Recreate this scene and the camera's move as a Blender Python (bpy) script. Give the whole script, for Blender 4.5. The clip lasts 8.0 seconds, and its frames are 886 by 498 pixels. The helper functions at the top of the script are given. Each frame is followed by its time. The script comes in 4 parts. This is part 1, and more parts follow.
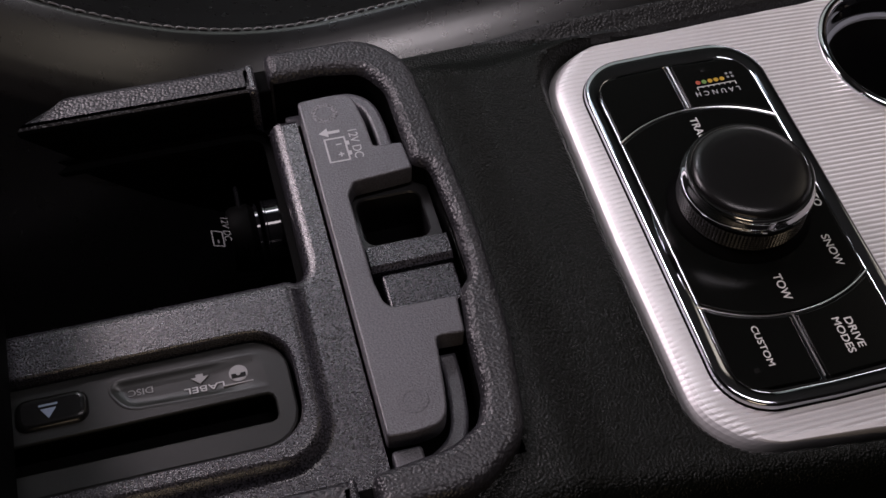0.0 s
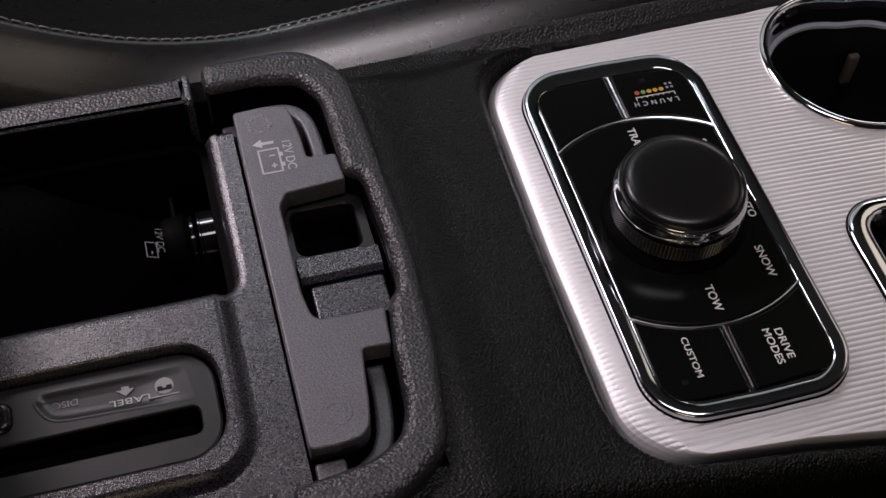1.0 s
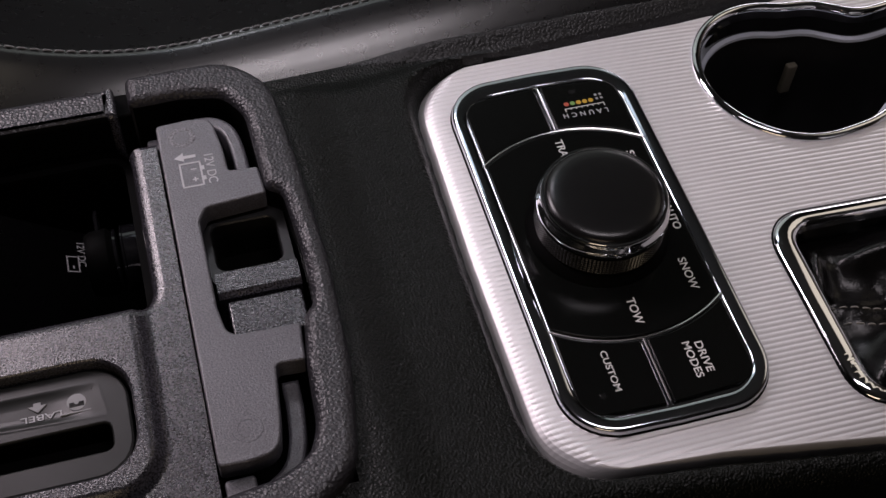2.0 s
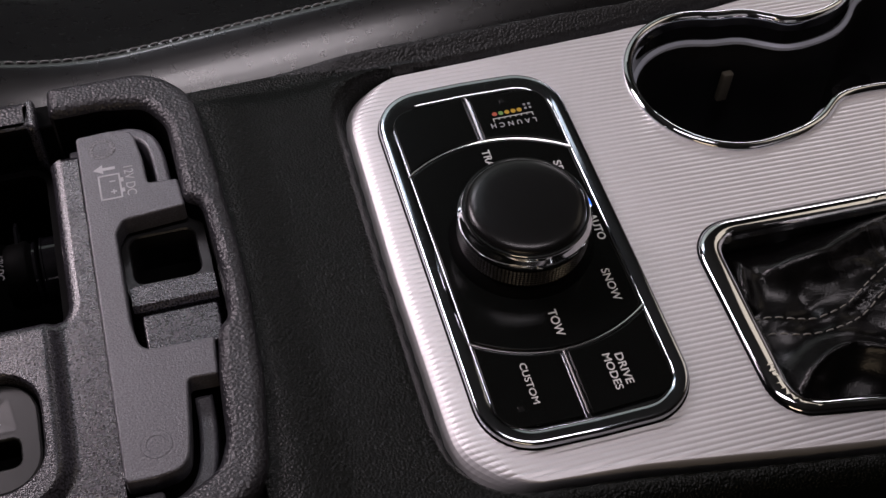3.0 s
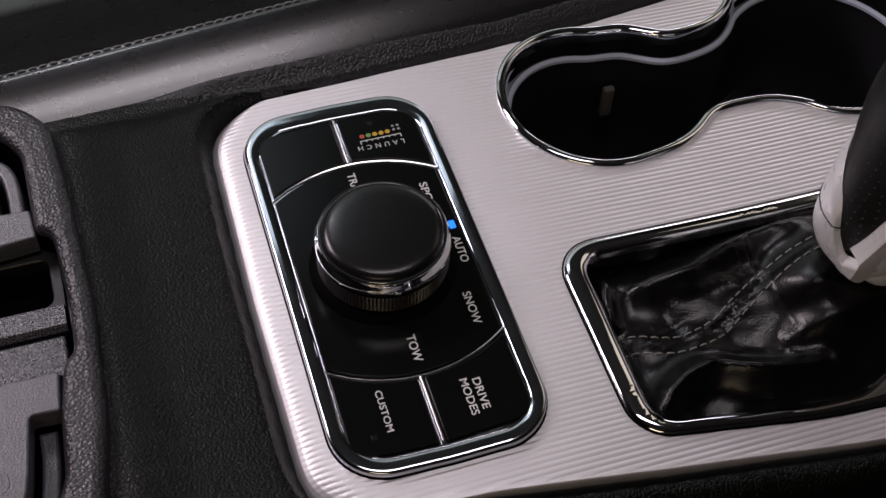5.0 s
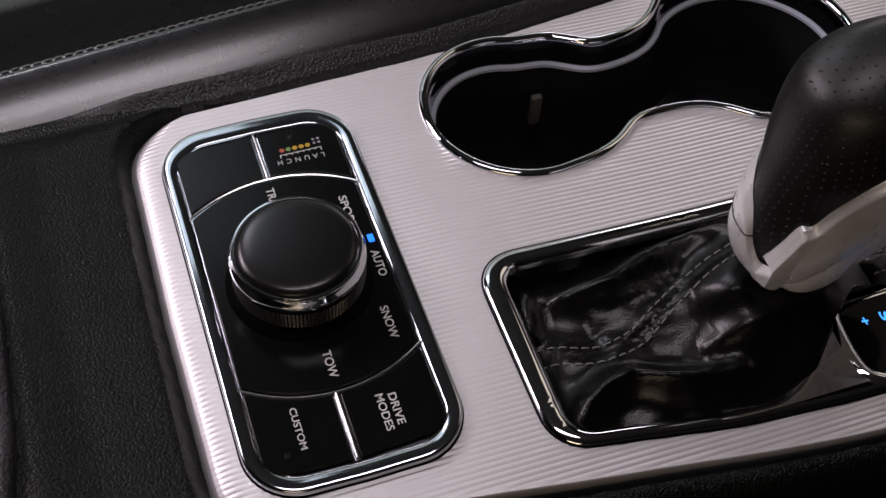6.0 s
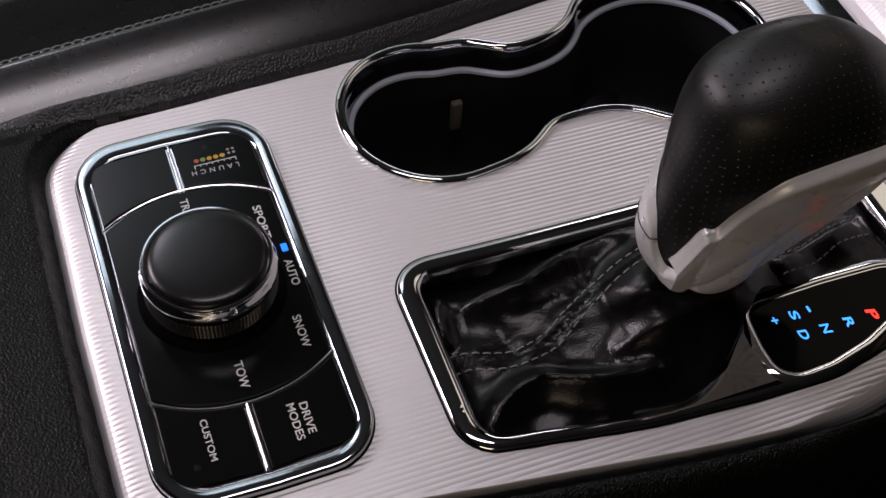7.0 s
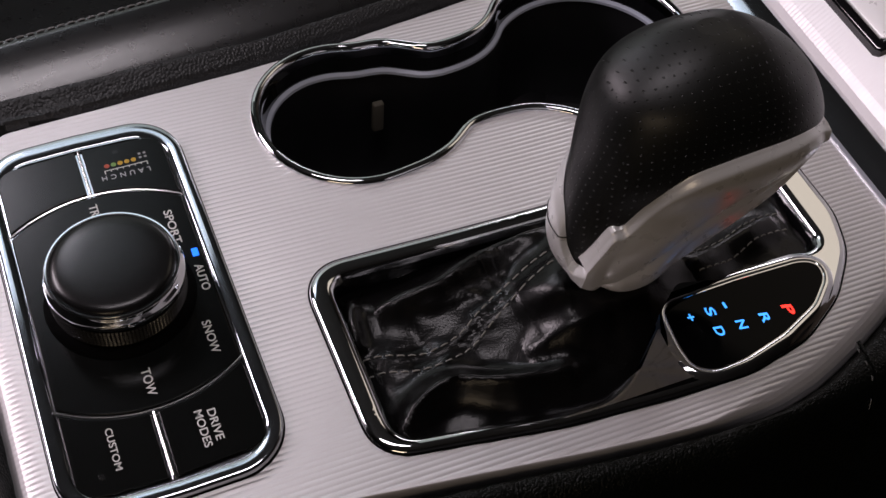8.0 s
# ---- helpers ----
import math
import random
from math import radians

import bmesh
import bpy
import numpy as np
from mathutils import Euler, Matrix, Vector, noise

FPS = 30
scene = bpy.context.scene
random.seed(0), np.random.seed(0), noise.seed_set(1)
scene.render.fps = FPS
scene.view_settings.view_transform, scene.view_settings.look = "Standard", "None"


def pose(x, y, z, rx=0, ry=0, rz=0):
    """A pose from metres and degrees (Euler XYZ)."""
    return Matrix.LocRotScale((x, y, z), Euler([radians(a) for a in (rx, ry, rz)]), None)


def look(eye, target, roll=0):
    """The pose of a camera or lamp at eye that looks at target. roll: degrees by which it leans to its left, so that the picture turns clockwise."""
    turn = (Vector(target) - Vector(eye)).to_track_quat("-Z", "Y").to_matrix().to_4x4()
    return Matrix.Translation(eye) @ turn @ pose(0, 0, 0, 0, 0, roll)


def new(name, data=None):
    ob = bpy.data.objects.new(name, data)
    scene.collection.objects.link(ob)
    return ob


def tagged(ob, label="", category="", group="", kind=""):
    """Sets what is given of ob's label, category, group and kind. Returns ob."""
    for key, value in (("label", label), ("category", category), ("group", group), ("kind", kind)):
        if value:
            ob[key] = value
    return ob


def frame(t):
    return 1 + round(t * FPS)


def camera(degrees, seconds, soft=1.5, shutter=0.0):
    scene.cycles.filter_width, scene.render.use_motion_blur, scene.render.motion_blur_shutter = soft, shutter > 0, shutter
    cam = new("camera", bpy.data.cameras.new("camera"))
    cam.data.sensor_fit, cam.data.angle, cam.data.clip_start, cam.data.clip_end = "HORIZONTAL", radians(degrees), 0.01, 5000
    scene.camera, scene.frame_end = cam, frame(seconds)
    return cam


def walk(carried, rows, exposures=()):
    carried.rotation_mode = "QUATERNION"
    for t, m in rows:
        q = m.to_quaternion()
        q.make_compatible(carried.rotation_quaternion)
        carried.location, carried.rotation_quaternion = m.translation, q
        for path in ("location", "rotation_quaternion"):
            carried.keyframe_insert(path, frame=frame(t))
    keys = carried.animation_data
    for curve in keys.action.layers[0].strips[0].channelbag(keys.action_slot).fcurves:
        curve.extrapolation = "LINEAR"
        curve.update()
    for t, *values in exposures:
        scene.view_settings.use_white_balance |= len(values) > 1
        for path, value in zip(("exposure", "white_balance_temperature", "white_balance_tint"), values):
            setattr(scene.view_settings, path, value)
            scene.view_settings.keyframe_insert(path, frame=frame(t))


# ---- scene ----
cam = camera(39.96, 8.0)
PATH = [
    (0, (-0.19378, -0.24553, 0.35947), (-0.01486, 0.32000, -0.44562), 2.854),
    (0.5, (-0.18247, -0.24759, 0.36036), (-0.00240, 0.31780, -0.44458), 2.904),
    (1, (-0.17132, -0.24889, 0.36235), (0.01231, 0.31654, -0.44174), 3.178),
    (1.5, (-0.15776, -0.25029, 0.36439), (0.02683, 0.31484, -0.43970), 3.171),
    (3, (-0.11842, -0.25479, 0.36522), (0.07698, 0.31037, -0.43629), 3.636),
    (3.5, (-0.10716, -0.25533, 0.36595), (0.09182, 0.30817, -0.43584), 3.747),
    (4, (-0.09566, -0.25577, 0.36761), (0.10462, 0.30791, -0.43374), 3.477),
    (4.5, (-0.08610, -0.25777, 0.36730), (0.12196, 0.30683, -0.43140), 3.676),
    (6, (-0.05003, -0.26202, 0.36933), (0.17816, 0.29710, -0.42774), 3.791),
    (6.5, (-0.04086, -0.26499, 0.37149), (0.20182, 0.28977, -0.42434), 4.411),
    (7, (-0.03038, -0.26828, 0.37330), (0.22270, 0.28221, -0.42226), 4.730),
    (7.5, (-0.02096, -0.27185, 0.37180), (0.24518, 0.27564, -0.42156), 5.264),
    (8, (-0.00975, -0.27440, 0.37035), (0.26737, 0.26918, -0.42194), 5.627),
]
walk(cam, [(t, look(eye, target, roll)) for t, eye, target, roll in PATH])


# ---------------------------------------------------------------- light
world = bpy.data.worlds.new("world")
scene.world = world
world.use_nodes = True
world.node_tree.nodes["Background"].inputs[0].default_value = (0.55, 0.6, 0.7, 1)
world.node_tree.nodes["Background"].inputs[1].default_value = 0.008


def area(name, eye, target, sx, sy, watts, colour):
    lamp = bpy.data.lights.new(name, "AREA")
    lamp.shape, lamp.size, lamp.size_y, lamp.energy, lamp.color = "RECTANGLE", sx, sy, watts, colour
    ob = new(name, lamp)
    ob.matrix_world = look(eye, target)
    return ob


# Key lamp added at the rear left; no fitting is known there.
area("rear_key_light", (-0.49, 0.45, 0.53), (0.05, 0.0, 0.0), 0.28, 0.19, 3.1, (1.0, 0.85, 0.93))
area("left_window_light", (0.6, 0.97, 0.32), (0.2, 0.05, 0.0), 0.7, 0.12, 1.5, (1.0, 0.91, 0.98))
# Fill lamp added so the bin's upper plastics catch a highlight.
area("far_fill_light", (-0.13, 0.82, 0.87), (-0.1, 0.05, 0.0), 0.13, 0.25, 1.5, (0.98, 0.92, 1.03))
area("roof_light", (0.03, -0.01, 0.87), (0.03, 0.06, 0.0), 0.44, 0.12, 1.5, (1.0, 0.9, 0.96))
area("right_window_light", (-0.35, -0.9, 0.4), (0.18, 0.0, 0.06), 0.5, 0.2, 0.85, (1.0, 0.77, 0.54))
area("windscreen_light", (0.85, 0.3, 0.82), (0.25, -0.05, 0.0), 0.5, 0.34, 0.45, (1.0, 0.86, 0.72))

# ---------------------------------------------------------------- materials


def material(name, colour, rough, metal=0.0, grain=0.0, grain_size=0.001, kind="noise", vary=0.12, coat=0.0,
             rough_vary=0.1, spec=0.5, fine=0.0, speck=0.0):
    """A surface with colour drift at a large scale, a grain relief at grain_size metres and a finer noise."""
    m = bpy.data.materials.new(name)
    m.use_nodes = True
    nt = m.node_tree
    b = nt.nodes["Principled BSDF"]
    co = nt.nodes.new("ShaderNodeTexCoord")

    def noise_node(size, detail=3.0):
        n = nt.nodes.new("ShaderNodeTexNoise")
        n.inputs["Scale"].default_value = 1.0 / size
        n.inputs["Detail"].default_value = detail
        nt.links.new(co.outputs["Object"], n.inputs["Vector"])
        return n

    big = noise_node(0.035)
    ramp = nt.nodes.new("ShaderNodeMix")
    ramp.data_type = "RGBA"
    ramp.inputs["A"].default_value = (*[c * (1 - vary) for c in colour], 1)
    ramp.inputs["B"].default_value = (*[min(1, c * (1 + vary)) for c in colour], 1)
    nt.links.new(big.outputs["Fac"], ramp.inputs["Factor"])
    nt.links.new(ramp.outputs["Result"], b.inputs["Base Color"])
    if speck:
        flakes = noise_node(grain_size * 1.1, 1.0)
        fm = nt.nodes.new("ShaderNodeMapRange")
        fm.inputs["From Min"].default_value, fm.inputs["From Max"].default_value = 0.32, 0.68
        fm.inputs["To Min"].default_value, fm.inputs["To Max"].default_value = 1 - speck, 1 + speck
        nt.links.new(flakes.outputs["Fac"], fm.inputs["Value"])
        mul = nt.nodes.new("ShaderNodeVectorMath")
        mul.operation = "SCALE"
        nt.links.new(ramp.outputs["Result"], mul.inputs[0])
        nt.links.new(fm.outputs["Result"], mul.inputs["Scale"])
        nt.links.new(mul.outputs["Vector"], b.inputs["Base Color"])
    small = noise_node(0.006, 4.0)
    mr = nt.nodes.new("ShaderNodeMapRange")
    mr.inputs["To Min"].default_value = max(0.02, rough * (1 - rough_vary))
    mr.inputs["To Max"].default_value = min(1, rough * (1 + rough_vary))
    nt.links.new(small.outputs["Fac"], mr.inputs["Value"])
    nt.links.new(mr.outputs["Result"], b.inputs["Roughness"])
    b.inputs["Metallic"].default_value = metal
    b.inputs["Specular IOR Level"].default_value = spec
    b.inputs["Coat Weight"].default_value = coat
    b.inputs["Coat Roughness"].default_value = 0.05
    if grain:
        bump = nt.nodes.new("ShaderNodeBump")
        bump.inputs["Strength"].default_value = grain
        bump.inputs["Distance"].default_value = grain_size * 0.35
        if kind == "cells":
            n = nt.nodes.new("ShaderNodeTexVoronoi")
            n.feature = "DISTANCE_TO_EDGE"
            n.inputs["Scale"].default_value = 1.0 / grain_size
            warp = noise_node(grain_size * 2.5, 2.0)
            add = nt.nodes.new("ShaderNodeVectorMath")
            add.operation = "MULTIPLY_ADD"
            add.inputs[1].default_value = (grain_size * 0.35,) * 3
            nt.links.new(warp.outputs["Color"], add.inputs[0])
            nt.links.new(co.outputs["Object"], add.inputs[2])
            nt.links.new(add.outputs["Vector"], n.inputs["Vector"])
            top = nt.nodes.new("ShaderNodeMapRange")
            top.interpolation_type = "SMOOTHSTEP"
            top.inputs["From Max"].default_value = 0.26
            nt.links.new(n.outputs["Distance"], top.inputs["Value"])
            nt.links.new(top.outputs["Result"], bump.inputs["Height"])
        elif kind == "pebble":
            n = nt.nodes.new("ShaderNodeTexVoronoi")
            n.feature = "SMOOTH_F1"
            n.inputs["Scale"].default_value = 1.0 / grain_size
            n.inputs["Smoothness"].default_value = 0.14
            warp = noise_node(grain_size * 2.2, 2.0)
            add = nt.nodes.new("ShaderNodeVectorMath")
            add.operation = "MULTIPLY_ADD"
            add.inputs[1].default_value = (grain_size * 0.6,) * 3
            nt.links.new(warp.outputs["Color"], add.inputs[0])
            nt.links.new(co.outputs["Object"], add.inputs[2])
            nt.links.new(add.outputs["Vector"], n.inputs["Vector"])
            bump.invert = True
            nt.links.new(n.outputs["Distance"], bump.inputs["Height"])
        else:
            n = noise_node(grain_size, 2.0)
            nt.links.new(n.outputs["Fac"], bump.inputs["Height"])
        nt.links.new(bump.outputs["Normal"], b.inputs["Normal"])
        if fine:
            b2 = nt.nodes.new("ShaderNodeBump")
            b2.inputs["Strength"].default_value = fine
            b2.inputs["Distance"].default_value = grain_size * 0.12
            n2 = noise_node(grain_size * 0.3, 2.0)
            nt.links.new(n2.outputs["Fac"], b2.inputs["Height"])
            nt.links.new(bump.outputs["Normal"], b2.inputs["Normal"])
            nt.links.new(b2.outputs["Normal"], b.inputs["Normal"])
    return m


def glow(name, colour, strength):
    m = bpy.data.materials.new(name)
    m.use_nodes = True
    b = m.node_tree.nodes["Principled BSDF"]
    b.inputs["Base Color"].default_value = (*colour, 1)
    b.inputs["Emission Color"].default_value = (*colour, 1)
    b.inputs["Emission Strength"].default_value = strength
    return m


RIDGED = material("brushed_aluminium", (0.86, 0.835, 0.845), 0.47, 0.72, 0.05, 0.0006, vary=0.05)
CHROME = material("chrome", (0.72, 0.73, 0.75), 0.06, 1.0, vary=0.03, rough_vary=0.4)
DARK_CHROME = material("dark_chrome", (0.56, 0.58, 0.62), 0.09, 1.0, vary=0.06, rough_vary=0.4)
SATIN_CHROME = material("satin_chrome", (0.78, 0.78, 0.78), 0.22, 1.0, vary=0.03)
SATIN_SILVER = material("satin_silver", (0.87, 0.865, 0.86), 0.28, 0.2, 0.04, 0.0005, vary=0.05)
SOFT_GRAIN = material("grained_soft_plastic", (0.0032, 0.0039, 0.0032), 0.3, 0, 1.0, 0.001, "pebble", 0.2, fine=0.6, spec=0.2)
# The shell's grain in a lighter tone, for its better lit far band.
LIT_GRAIN = material("grained_soft_plastic_lit", (0.013, 0.0135, 0.0145), 0.4, 0, 0.7, 0.0012, "pebble", 0.15, fine=0.2, spec=0.5)
RIM_GRAIN = material("coarse_grained_plastic", (0.025, 0.024, 0.0285), 0.36, 0, 0.8, 0.0012, "pebble", 0.15, fine=0.15, spec=0.6)
MATT_PLASTIC = material("matt_spark_plastic", (0.034, 0.0326, 0.039), 0.24, 0, 0.75, 0.0006, "noise", 0.2, speck=0.8, spec=0.95)
SMOOTH_PLASTIC = material("smooth_grey_plastic", (0.085, 0.083, 0.096), 0.36, 0, 0.9, 0.0006, "noise", 0.3, speck=0.4, spec=1.0)
BLACK_PLASTIC = material("black_plastic", (0.012, 0.012, 0.013), 0.4, 0, 0.2, 0.0008)
SATIN_BLACK = material("satin_black", (0.007, 0.007, 0.007), 0.25, 0, 0.06, 0.0005, spec=0.4)
KNURLED = material("knurled_black", (0.035, 0.035, 0.037), 0.24, 0, 0.04, 0.0005, spec=0.9)
BUTTON_BLACK = material("button_black", (0.004, 0.0044, 0.004), 0.2, 0, 0.04, 0.0004, spec=0.2)
PIANO = material("piano_black", (0.006, 0.006, 0.007), 0.06, 0, vary=0.1, coat=0.5)
DISPLAY_BLACK = material("display_black", (0.002, 0.002, 0.0024), 0.08, 0, spec=0.05)
LEATHER = material("black_leather", (0.003, 0.0028, 0.0028), 0.26, 0, 0.2, 0.0008, "pebble", 0.25, fine=0.15, spec=0.34)
SEAT_LEATHER = material("seat_leather", (0.003, 0.003, 0.0035), 0.28, 0, 0.02, 0.0012, "pebble", 0.15, fine=0.04, spec=0.8)
# Near-black for dull parts, and for shade painted on walls and in gaps.
VOID_BLACK = material("dull_black_and_shade", (0.0015, 0.0015, 0.0015), 0.6, 0, 0.2, 0.0008, spec=0.04)
finish = SEAT_LEATHER.node_tree.nodes["Principled BSDF"]
finish.inputs["Coat Weight"].default_value, finish.inputs["Coat Roughness"].default_value = 0.85, 0.25
SEAT_THREAD = material("pale_grey_thread", (0.23, 0.23, 0.23), 0.7, 0, 0.4, 0.0003)
DASH = material("tan_dashboard", (0.3, 0.25, 0.2), 0.6, 0, 0.3, 0.002)
THREAD = material("grey_thread", (0.28, 0.265, 0.24), 0.7, 0, 0.4, 0.0003)
SCUFF = material("scuffed_grey_plastic", (0.16, 0.16, 0.17), 0.5, 0, 0.8, 0.0008, "noise", 0.5, speck=0.7)
DISC_FACE = material("disc_player_black", (0.016, 0.017, 0.016), 0.34, 0, 0.05, 0.0005, spec=0.6)
INK = material("white_print", (0.75, 0.74, 0.72), 0.6)
LATCH_INK = material("pale_print", (0.55, 0.55, 0.57), 0.6)
FAINT_INK = material("faint_print", (0.2, 0.2, 0.21), 0.6)
DIM_INK = material("grey_print", (0.33, 0.33, 0.34), 0.6)
LIP_GREY = material("grey_rubber_lip", (0.46, 0.49, 0.57), 0.45, 0, 0.1, 0.0008)
TAN = material("tan_rubber", (0.13, 0.115, 0.085), 0.6, 0, 0.2, 0.0008)
CLOTH = material("headliner_cloth", (0.07, 0.07, 0.067), 0.9, 0, 0.3, 0.002)
DARK_TRIM = material("dark_cabin_trim", (0.025, 0.024, 0.024), 0.6, 0, 0.3, 0.002)
CARPET = material("black_carpet", (0.015, 0.015, 0.016), 0.95, 0, 0.5, 0.002)
BLUE = glow("blue_light", (0.01, 0.16, 1.0), 1.6)
PALE_BLUE = glow("pale_blue_light", (0.05, 0.33, 1.0), 1.7)
RED = glow("red_light", (1.0, 0.03, 0.02), 2.6)
WINDOW_GLASS = glow("dim_garage_through_glass", (0.92, 1.0, 0.96), 0.3)
ROOF_GLOW = glow("pale_blue_roof_glow", (0.8, 0.9, 1.0), 0.95)
DOTS = [material("print_" + n, c, 0.5) for n, c in
        (("red", (0.5, 0.09, 0.05)), ("green", (0.18, 0.33, 0.08)), ("yellow", (0.6, 0.36, 0.03)))]
WINDOW_BLUE = material("pale_blue_print", (0.3, 0.36, 0.5), 0.5)


def perforate(m):
    """Rows of small holes in the leather, laid out over the grip's own map."""
    nt = m.node_tree
    b = nt.nodes["Principled BSDF"]
    uv = nt.nodes.new("ShaderNodeUVMap")
    uv.uv_map = "map"
    cell = nt.nodes.new("ShaderNodeTexVoronoi")
    cell.voronoi_dimensions = "2D"
    cell.inputs["Scale"].default_value = 1.0
    cell.inputs["Randomness"].default_value = 0.08
    nt.links.new(uv.outputs["UV"], cell.inputs["Vector"])
    hole = nt.nodes.new("ShaderNodeMapRange")
    hole.inputs["From Min"].default_value, hole.inputs["From Max"].default_value = 0.04, 0.11
    nt.links.new(cell.outputs["Distance"], hole.inputs["Value"])
    bump = nt.nodes.new("ShaderNodeBump")
    bump.inputs["Strength"].default_value, bump.inputs["Distance"].default_value = 1.0, 0.0004
    nt.links.new(hole.outputs["Result"], bump.inputs["Height"])
    before = b.inputs["Normal"].links[0].from_socket
    nt.links.new(before, bump.inputs["Normal"])
    nt.links.new(bump.outputs["Normal"], b.inputs["Normal"])
    return m


PERFORATED = perforate(material("perforated_leather", (0.005, 0.0055, 0.0046), 0.43, 0, 0.08, 0.0007, "pebble", 0.15, spec=0.6))

# ---------------------------------------------------------------- mesh tools (millimetres)


def thing(name, label, category, kind="", group=""):
    return tagged(new(name), label, category, group, kind)


def part(name, bm, mat, parent=None, label="", crease=35, flat=False):
    """Links a bmesh in millimetres as one mesh object under a thing or a part."""
    bmesh.ops.recalc_face_normals(bm, faces=bm.faces[:])
    for v in bm.verts:
        v.co *= 0.001
    bm.normal_update()
    for f in bm.faces:
        f.smooth = not flat and abs(f.normal.z) < 0.9998
    for e in bm.edges:
        if len(e.link_faces) == 2 and e.calc_face_angle(0) > radians(crease):
            e.smooth = False
    me = bpy.data.meshes.new(name)
    bm.to_mesh(me)
    bm.free()
    me.materials.append(mat)
    ob = new(name, me)
    ob.parent = parent
    if label:
        ob["label"] = label
    return ob


def arc(cx, cy, r, a0, a1, n=10, ry=None):
    ry = r if ry is None else ry
    return [(cx + r * math.cos(radians(a0 + (a1 - a0) * i / n)), cy + ry * math.sin(radians(a0 + (a1 - a0) * i / n)))
            for i in range(n + 1)]


def fillet(pts, n=6):
    """A closed loop from corners (x, y, radius)."""
    out = []
    for i, (x, y, r) in enumerate(pts):
        p, a, b = Vector((x, y)), Vector(pts[i - 1][:2]), Vector(pts[(i + 1) % len(pts)][:2])
        if r <= 0:
            out.append((x, y))
            continue
        u, w = (a - p).normalized(), (b - p).normalized()
        half = max(0.05, u.angle(w) / 2)
        d = min(r / math.tan(half), 0.495 * (a - p).length, 0.495 * (b - p).length)
        s, e = p + u * d, p + w * d
        sag = math.sin(half)
        for k in range(n + 1):
            t = k / n
            b0, b1, b2 = (1 - t) ** 2, 2 * t * (1 - t) * sag, t * t
            q = (s * b0 + p * b1 + e * b2) / (b0 + b1 + b2)
            out.append((q.x, q.y))
    return out


def rrect(x0, x1, y0, y1, r, n=6):
    return fillet([(x0, y0, r), (x1, y0, r), (x1, y1, r), (x0, y1, r)], n)


def soften(loop, times=2):
    for _ in range(times):
        out = []
        for i, p in enumerate(loop):
            q = loop[(i + 1) % len(loop)]
            out += [(0.75 * p[0] + 0.25 * q[0], 0.75 * p[1] + 0.25 * q[1]),
                    (0.25 * p[0] + 0.75 * q[0], 0.25 * p[1] + 0.75 * q[1])]
        loop = out
    return loop


def resample(loop, step):
    """The closed loop with points at even steps."""
    pts = [Vector(p) for p in loop] + [Vector(loop[0])]
    lens = [0.0]
    for a, b in zip(pts, pts[1:]):
        lens.append(lens[-1] + (b - a).length)
    n, out, k = max(8, int(lens[-1] / step)), [], 0
    for i in range(n):
        s = lens[-1] * i / n
        while lens[k + 1] < s:
            k += 1
        t = (s - lens[k]) / max(1e-9, lens[k + 1] - lens[k])
        q = pts[k].lerp(pts[k + 1], t)
        out.append((q.x, q.y))
    return out


def spline(pts, n=8):
    """A smooth open curve through points of any dimension."""
    p = [Vector(q) for q in pts]
    p = [p[0] * 2 - p[1]] + p + [p[-1] * 2 - p[-2]]
    out = []
    for i in range(1, len(p) - 2):
        a, b, c, d = p[i - 1:i + 3]
        for k in range(n):
            t = k / n
            out.append(tuple(0.5 * (2 * b + (c - a) * t + (2 * a - 5 * b + 4 * c - d) * t * t + (3 * b - a - 3 * c + d) * t ** 3)))
    out.append(tuple(p[-2]))
    return out


def inward(loop, d):
    """The loop moved inward by d (outward: minus)."""
    area2 = sum(loop[i - 1][0] * loop[i][1] - loop[i][0] * loop[i - 1][1] for i in range(len(loop)))
    side, out = (1 if area2 > 0 else -1), []
    for i, p in enumerate(loop):
        a, b = Vector(loop[i - 1]), Vector(loop[(i + 1) % len(loop)])
        p = Vector(p)
        u, w = (p - a), (b - p)
        u = u.normalized() if u.length > 1e-6 else w.normalized()
        w = w.normalized() if w.length > 1e-6 else u
        nu, nw = Vector((-u.y, u.x)), Vector((-w.y, w.x))
        m = (nu + nw)
        m = m.normalized() if m.length > 1e-6 else nu
        k = min(1.6, 1 / max(0.3, m.dot(nu)))
        out.append(tuple(p + m * (side * d * k)))
    return out


def ease(a, b, x):
    t = min(1, max(0, (x - a) / (b - a)))
    return t * t * (3 - 2 * t)


def level(x, y=0):
    return 0.0


def loft(bm, loops, close=True, cap0=False, cap1=False):
    """Joins loops of equal length, of 3D points, into one skin."""
    rows = [[bm.verts.new(p) for p in lp] for lp in loops]
    n = len(rows[0])
    for a, b in zip(rows, rows[1:]):
        for i in range(n if close else n - 1):
            j = (i + 1) % n
            bm.faces.new((a[i], a[j], b[j], b[i]))
    for row in ([rows[0]] if cap0 else []) + ([rows[-1]] if cap1 else []):
        if n < 10:
            bm.faces.new(row)
        else:
            bmesh.ops.triangle_fill(bm, use_beauty=True, edges=[bm.edges.get((row[i], row[(i + 1) % n])) for i in range(n)])
    return rows


def frame_loft(loop, profile, zf=level, cap0=False, cap1=False, bm=None):
    """Sweeps (inset, height) pairs round a loop."""
    bm = bm or bmesh.new()
    loft(bm, [[(x, y, zf(x, y) + z) for x, y in inward(loop, d)] for d, z in profile], True, cap0, cap1)
    return bm


